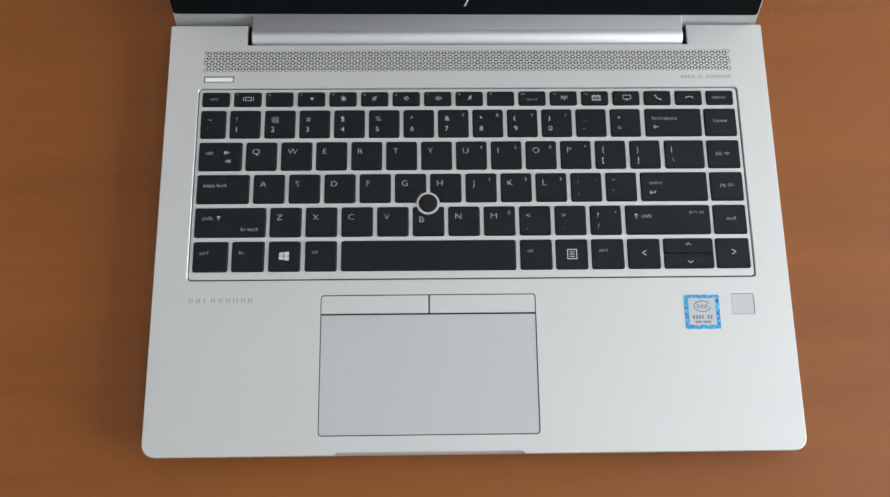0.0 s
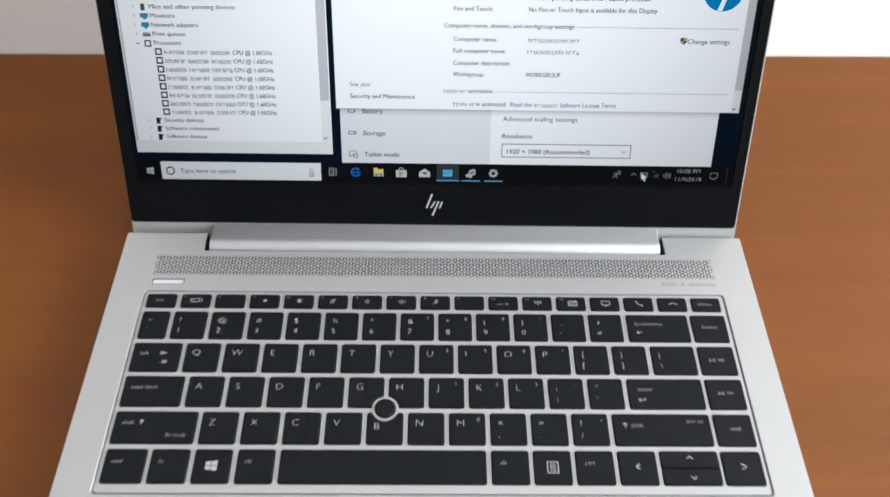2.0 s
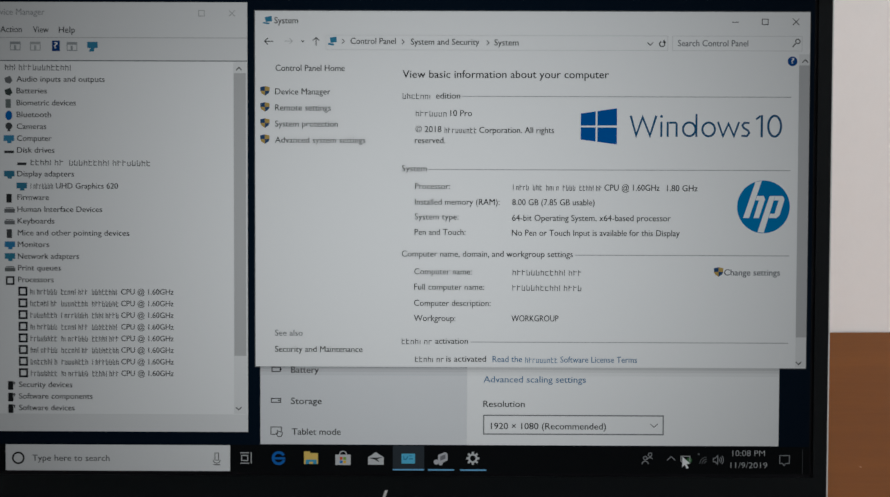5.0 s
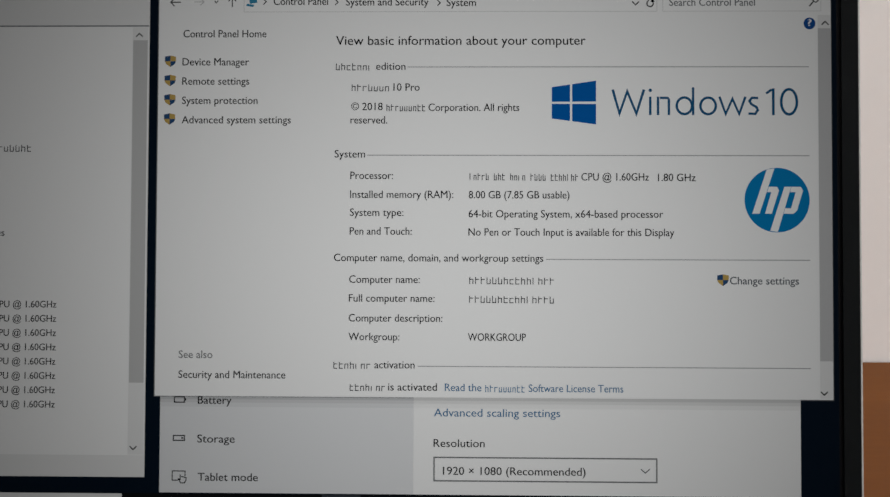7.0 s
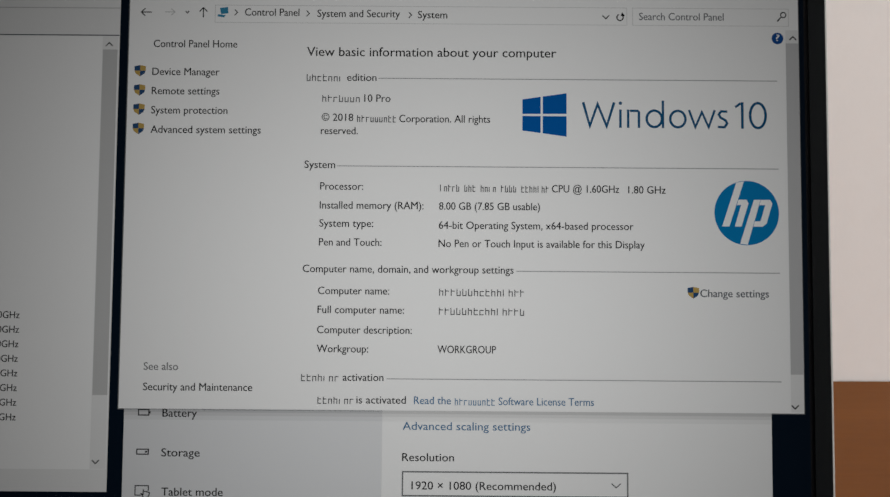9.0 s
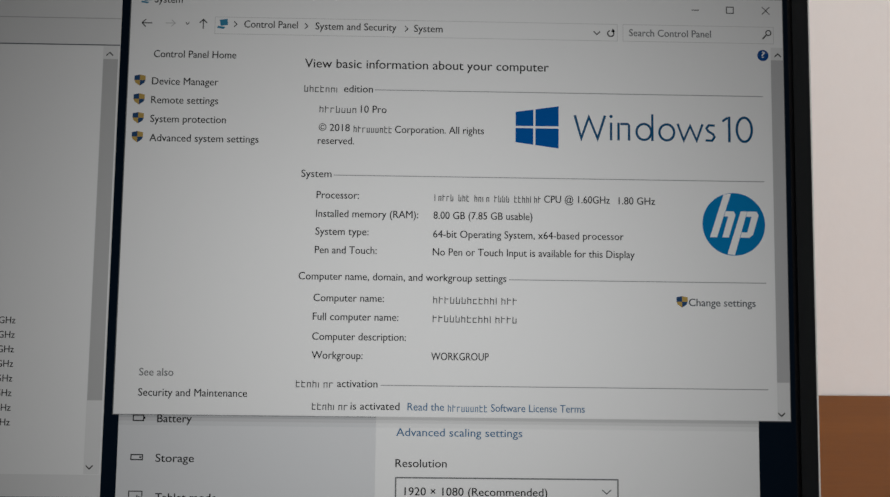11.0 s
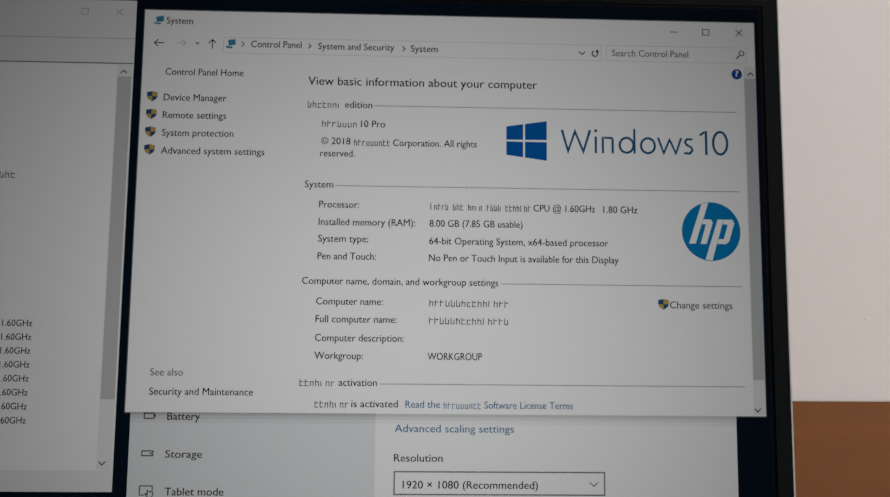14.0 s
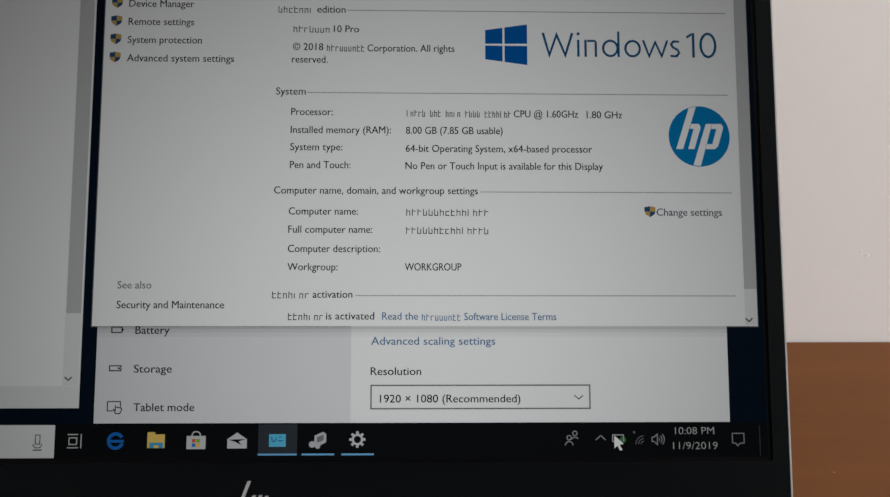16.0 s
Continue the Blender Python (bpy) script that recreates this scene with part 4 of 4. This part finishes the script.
bars_line(1229, 659, 1390, "TTTTTTTxTTTTTTT")
words("WORKGROUP", 1229, 731, 1337)
words("See also", 689, 768, 752, mat=lit(120, 122, 124))
words("Security and Maintenance", 689, 805, 889, mat=lit(14, 17, 22))
bars_line(1008, 825, 1077, "TTxTxxx")
words("is activated", 1081, 825, 1172)
words("Read the", 1187, 825, 1255, mat=LINK)
bars_line(1261, 825, 1337, "TTxxxxxTT", mat=lit(90, 130, 165))
words("Software License Terms", 1343, 825, 1519, mat=LINK)
# four blue panes
decal("window_panes", [[[(1385.5, 257), (1419.5, 252), (1419.5, 284.3), (1385.5, 284.6)], [(1423.5, 251.4), (1468, 244.8), (1468, 284), (1423.5, 284.3)],
                        [(1385.5, 288.3), (1419.5, 288.5), (1419.5, 320.5), (1385.5, 316)], [(1423.5, 288.5), (1468, 288.5), (1468, 327), (1423.5, 321)]]], BLUE, 4, "four slanted blue panes", True)
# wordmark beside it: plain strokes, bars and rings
WM = lit(28, 88, 130)
b, t, x = 309.4, 259.5, 275
marks = [zigzag([(1499, 261.6), (1511.5, b - 1), (1526, 263.5), (1543, b - 1), (1557, 261.6)], 5), rect(1566.4, b, 1571, x), disc(1568.8, 263, 3.2, 14), rect(1580.8, b, 1585.4, x),
         [[(1586.5, 279.5), (1586.5, x), (1602, x), (1605.6, 280), (1605.6, b), (1601, b), (1601, 279.5)]], ring(1632, 292, 16.5, 17.8, 4.6), rect(1646, b, 1650.4, 257.5), ring(1676, 292.2, 16.5, 17.8, 4.6),
         zigzag([(1697, x), (1708.5, b - 1), (1721, 278), (1733.5, b - 1), (1745, x)], 4.4), zigzag([(1768.5, 277.5), (1757, 277), (1752.5, 283), (1756, 289), (1765, 294), (1768, 300), (1763, 307), (1750.5, 306.5)], 4.4),
         rect(1794, b, 1799, t), zigzag([(1783.5, 269), (1793.5, 261.5)], 4.4), ring(1825.6, 284.5, 17, 26, 5)]
for o in marks:
    decal("wordmark_stroke", [o], WM, 4, "", True)
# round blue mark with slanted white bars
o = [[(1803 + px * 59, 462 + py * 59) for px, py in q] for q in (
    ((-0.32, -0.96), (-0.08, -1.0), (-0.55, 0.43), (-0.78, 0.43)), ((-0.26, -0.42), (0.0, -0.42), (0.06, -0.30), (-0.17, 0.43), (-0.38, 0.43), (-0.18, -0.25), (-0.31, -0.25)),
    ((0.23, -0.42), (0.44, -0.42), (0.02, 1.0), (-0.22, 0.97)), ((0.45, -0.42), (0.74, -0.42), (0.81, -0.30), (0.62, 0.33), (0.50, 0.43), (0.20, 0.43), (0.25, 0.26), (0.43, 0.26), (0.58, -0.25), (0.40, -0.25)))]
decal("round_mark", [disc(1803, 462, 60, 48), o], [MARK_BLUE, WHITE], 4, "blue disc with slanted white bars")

# device window
decal("device_window", [rect(3, 987.5, 628, 8), rect(9, 947, 626, 141)], [lit(240, 240, 240), WHITE], 2, "pale grey device list window", True)
decal("rule", [rect(3, 89.6, 628, 87.8)], lit(200, 200, 200), 5, "", True)
decal("tree_frame", [rect(8.5, 142, 627, 139.8) + rect(8.5, 947, 10.5, 139.8)], lit(105, 110, 114), 5, "", True)
decal("scroll_bar", [rect(596, 946, 625, 143), rect(597, 812, 624.5, 168)], [lit(240, 240, 240), lit(200, 200, 200)], 4, "", True)
decal("chevron", [stroke([(600, 165), (606, 159), (612, 165)], 2.0)], INK, 5)
decal("chevron", [stroke([(600, 932), (606, 938), (612, 932)], 2.0)], INK, 5)
words("Device Manager", 48, 48, 170, mat=lit(170, 172, 174))
decal("title_button", [frame_of(515, 32, 529, 46, 1.4)], lit(175, 175, 175), 5)
decal("title_button", [stroke([(584, 32), (597, 45)], 1.4) + stroke([(597, 32), (584, 45)], 1.4)], lit(175, 175, 175), 5)
for body, u0, u1 in (("File", 21, 48), ("Action", 71, 119), ("View", 144, 179), ("Help", 202, 238)):
    words(body, u0, 87, u1, mat=lit(60, 62, 66))
for u, s in ((26, -1), (59, 1)):
    decal("tool_icon", [[[(u + s * 11, 116), (u, 106), (u, 126)]] + rect(min(u, u - s * 10), 121, max(u, u - s * 10), 111)], lit(120, 124, 128), 5)
for u, c in ((104, (165, 170, 172)), (149, (185, 188, 188)), (231, (165, 170, 172))):
    decal("tool_icon", [frame_of(u - 12, 106, u + 12, 126, 2) + rect(u - 12, 112, u + 12, 106) + rect(u - 3, 124, u + 2, 114)], lit(*c), 5)
decal("tool_icon", [rect(186, 127, 204, 103)], lit(30, 70, 135), 5)
words("?", 191, 122, 199, 14, WHITE, 6)
decal("tool_icon", [rect(265, 119, 289, 105) + [[(273, 119), (282, 119), (280, 127), (268, 127)]]], lit(60, 135, 170), 5)
decal("root_icon", [rect(24, 47, 38, 41) + rect(30, 41, 36, 31)], lit(110, 114, 118), 5)
decal("root_icon", [rect(50, 168, 66, 161) + rect(57, 161, 64, 150)], lit(95, 100, 104), 5)
decal("chevron", [stroke([(26, 161), (31, 167), (36, 161)], 1.8)], INK, 5)
ROW = 26.64
bars_line(79, 170, 235, "TTTTTTTxTTTTTTT")
tree = (("Audio inputs and outputs", 304, (120, 122, 124)), ("Batteries", 174, (70, 80, 78)), ("Biometric devices", 239, (120, 130, 128)), ("Bluetooth", 183, (20, 110, 190)),
        ("Cameras", 172, (80, 82, 84)), ("Computer", 184, (70, 150, 190)), ("Disk drives", 190, (70, 72, 74)), None, ("Display adapters", 234, (60, 130, 160)), None,
        ("Firmware", 177, (50, 52, 54)), ("Human Interface Devices", 297, (120, 122, 124)), ("Keyboards", 189, (130, 132, 134)), ("Mice and other pointing devices", 358, (80, 82, 84)),
        ("Monitors", 177, (60, 140, 190)), ("Network adapters", 244, (60, 140, 170)), ("Print queues", 203, (120, 124, 124)), ("Processors", 186, (40, 42, 44)))
tree += (None,) * 8 + (("Security devices", 227, (40, 42, 44)), ("Software components", 273, (40, 42, 44)), ("Software devices", 232, (40, 42, 44)))
TREE_INK = lit(14, 17, 22)


def tree_icon(u, v, c, kind):
    """Small pictures beside the list: a screen, a box or a slim case."""
    if kind in ("Computer", "Monitors", "Display adapters", "Network adapters"):
        o = rect(u - 12, v + 4, u + 12, v - 9) + rect(u - 4, v + 9, u + 6, v + 4)
    elif kind in ("Disk drives",):
        o = rect(u - 11, v + 5, u + 11, v - 1)
    elif kind in ("Keyboards", "Human Interface Devices", "Print queues"):
        o = rect(u - 12, v + 6, u + 12, v - 3) + rect(u - 9, v - 4, u + 9, v - 6)
    elif kind in ("Bluetooth",):
        o = [[(u + 8 * math.cos(q * math.pi / 8), v + 11 * math.sin(q * math.pi / 8)) for q in range(16)]]
    elif kind in ("Cameras",):
        o = disc(u, v - 3, 8, 18) + rect(u - 3, v + 9, u + 3, v + 4)
    elif kind in ("Batteries", "Audio inputs and outputs"):
        o = [[(u - 9, v - 4), (u + 4, v - 9), (u + 9, v + 2), (u + 3, v + 9), (u - 7, v + 6)]]
    elif kind == "Processors":
        o = frame_of(u - 10, v - 10, u + 10, v + 10, 4)
    else:
        o = rect(u - 7, v + 10, u + 5, v - 10) + (rect(u + 6, v - 2, u + 9, v - 9) if kind.startswith("S") else [])
    decal("list_icon", [o], lit(*c), 5)


for k, row in enumerate(tree):
    v = 170 + ROW * (k + 1)
    if row:
        body, u1, c = row
        words(body, 106, v, u1, 12.6, TREE_INK)
        tree_icon(88, v - 5, c, body)
        if body in ("Disk drives", "Display adapters", "Processors"):
            decal("chevron", [stroke([(54, v - 7), (59, v - 2), (64, v - 7)], 1.8)], INK, 5)
        else:
            decal("chevron", [stroke([(57, v - 10), (61, v - 6), (57, v - 2)], 1.4)], PALE_INK, 5)
    elif k == 7:
        decal("list_icon", [rect(106, v, 127, v - 6)], lit(70, 72, 74), 5)
        bars_line(135, v, 407, "TTTTTTT TTTTTTTTTTTTxTTTT")
    elif k == 9:
        decal("list_icon", [rect(104, v - 1, 128, v - 14) + rect(112, v + 4, 122, v - 1)], lit(60, 130, 160), 5)
        bars_line(135, v, 187, "TxTxTTTT")
        words("UHD Graphics 620", 193, v, 333, 12.6, TREE_INK)
    else:
        decal("list_icon", [frame_of(106, v - 18, 127, v + 3, 4.5)], lit(42, 44, 48), 5)
        bars_line(132, v, 334, "TxTxTTTT TxxxTTTT TTTTTTTT")
        words("CPU @ 1.60GHz", 339, v, 458, 12.6, TREE_INK)

# task bar
decal("start_mark", [[[(27, 1043), (37, 1042), (37, 1051), (27, 1051)], [(38.5, 1041.5), (50, 1040), (50, 1051), (38.5, 1051)], [(27, 1052.5), (37, 1052.5), (37, 1062), (27, 1060.5)], [(38.5, 1052.5), (50, 1052.5), (50, 1064), (38.5, 1062)]]], TEXT_WHITE, 5, "four small white panes")
decal("search_box", [rect(70.5, 1078, 586.5, 1018)], lit(243, 243, 243), 3, "white search box in the task bar", True)
decal("search_circle", [ring(103, 1051, 14.5, 14.5, 4, 30)], lit(20, 20, 20), 5)
words("Type here to search", 135, 1059, 311, 14, lit(80, 82, 84))
decal("microphone_icon", [frame_of(551, 1037, 561, 1055, 1.6) + ring(556, 1054, 9, 8, 1.6, 12, 0, 180) + rect(548, 1066, 564, 1064)], lit(50, 50, 50), 5)
decal("task_view_icon", [frame_of(612, 1042, 628, 1056, 2) + rect(610, 1038, 630, 1036) + rect(610, 1062, 630, 1060) + rect(634, 1062, 636, 1036)], TEXT_WHITE, 5)
decal("browser_icon", [ring(698, 1049, 16, 16, 6, 26, 20, 330) + rect(686, 1052, 713, 1047)], lit(30, 110, 195), 5)
decal("folder_icon", [rect(756, 1062, 788, 1037) + rect(756, 1037, 770, 1033), rect(760, 1062, 785, 1052), rect(768, 1062, 777, 1057)], [lit(240, 205, 110), lit(75, 165, 205), lit(240, 205, 110)], 5)
decal("store_icon", [rect(828, 1064, 863, 1040) + ring(845.5, 1040, 9, 9, 2.2, 12, 180, 360), rect(838, 1052, 844.5, 1045.5), rect(846, 1052, 852.5, 1045.5), rect(838, 1060, 844.5, 1053.5), rect(846, 1060, 852.5, 1053.5)],
      [TEXT_WHITE, lit(225, 90, 50), lit(130, 180, 60), lit(50, 130, 200), lit(240, 190, 60)], 5)
decal("mail_icon", [[[(903, 1046), (921, 1034), (939, 1046), (939, 1063), (903, 1063)]], [[(905, 1047), (937, 1046), (924, 1050), (929, 1057), (918, 1051)]]], [TEXT_WHITE, lit(16, 18, 20)], 5)
decal("active_button", [rect(960, 1072, 1032, 1019)], lit(52, 58, 64), 3)
for u0, u1 in ((960, 1032), (1041, 1101), (1115, 1175)):
    decal("underline", [rect(u0, 1076, u1, 1072.6)], lit(118, 185, 230), 5)
decal("panel_icon", [rect(980, 1060, 1011, 1037), stroke([(985, 1043), (986, 1050), (991, 1050), (994, 1044)], 2) + rect(997, 1043, 1004, 1041.5) + rect(997, 1050, 1006, 1048)], [lit(95, 190, 225), lit(40, 120, 165)], 5)
decal("device_icon", [[[(1064, 1040), (1080, 1033), (1086, 1037), (1086, 1052), (1070, 1060), (1064, 1055)]] + disc(1060, 1056, 6, 14) + disc(1070, 1059, 5, 14), [[(1069, 1043), (1081, 1038), (1081, 1048), (1069, 1053)]]], [lit(190, 190, 195), lit(120, 120, 126)], 5)
gear = ring(1144, 1047, 10.5, 10.5, 4, 28)
for q in range(8):
    ang = q * math.pi / 4
    gear += stroke([(1144 + 9 * math.cos(ang), 1047 + 9 * math.sin(ang)), (1144 + 13.5 * math.cos(ang), 1047 + 13.5 * math.sin(ang))], 5)
decal("gear_icon", [gear], TEXT_WHITE, 5)
decal("people_icon", [ring(1553, 1036, 5, 5, 1.8, 16) + ring(1553, 1050, 8, 8, 1.8, 12, 200, 330) + ring(1542, 1044, 5, 5, 1.8, 16) + ring(1542, 1058, 8, 8, 1.8, 12, 180, 360)], TRAY_GREY, 5)
decal("chevron", [stroke([(1593, 1048), (1602, 1040), (1611, 1048)], 1.8)], TRAY_GREY, 5)
decal("status_dot", [disc(1644, 1048, 6, 14)], lit(70, 120, 75), 5)
decal("battery_icon", [frame_of(1624, 1038, 1646, 1052, 1.8)], lit(190, 190, 190), 5)
decal("pointer", [[[(1628, 1040), (1628, 1064), (1634, 1059), (1638, 1068), (1643, 1066), (1638, 1057), (1646, 1056)]]], WHITE, 6, "white mouse pointer")
decal("signal_icon", [ring(1684, 1056, 16, 16, 1.6, 12, 180, 270) + ring(1684, 1056, 11, 11, 1.6, 12, 180, 270) + ring(1684, 1056, 6, 6, 1.6, 12, 180, 270) + rect(1664, 1036, 1668, 1032)], lit(110, 112, 114), 5)
decal("sound_icon", [stroke([(1700, 1043), (1700, 1051), (1704, 1051), (1710, 1057), (1710, 1037), (1704, 1043), (1700, 1043)], 1.7) + ring(1710, 1047, 5, 5, 1.6, 8, -45, 45) + ring(1710, 1047, 9.5, 9.5, 1.6, 8, -45, 45) + ring(1710, 1047, 14, 14, 1.6, 8, -45, 45)], TRAY_GREY, 5)
words("10:08 PM", 1744, 1039, 1819, 13.2, TEXT_WHITE)
words("11/9/2019", 1740, 1067, 1825, 13.2, TEXT_WHITE)
decal("note_icon", [stroke([(1854, 1036), (1876, 1036), (1876, 1054), (1868, 1054), (1864, 1059), (1860, 1054), (1854, 1054), (1854, 1036)], 1.8)], TRAY_GREY, 5)
decal("rule", [rect(1898, 1078, 1899.5, 1022)], lit(70, 72, 74), 5, "", True)
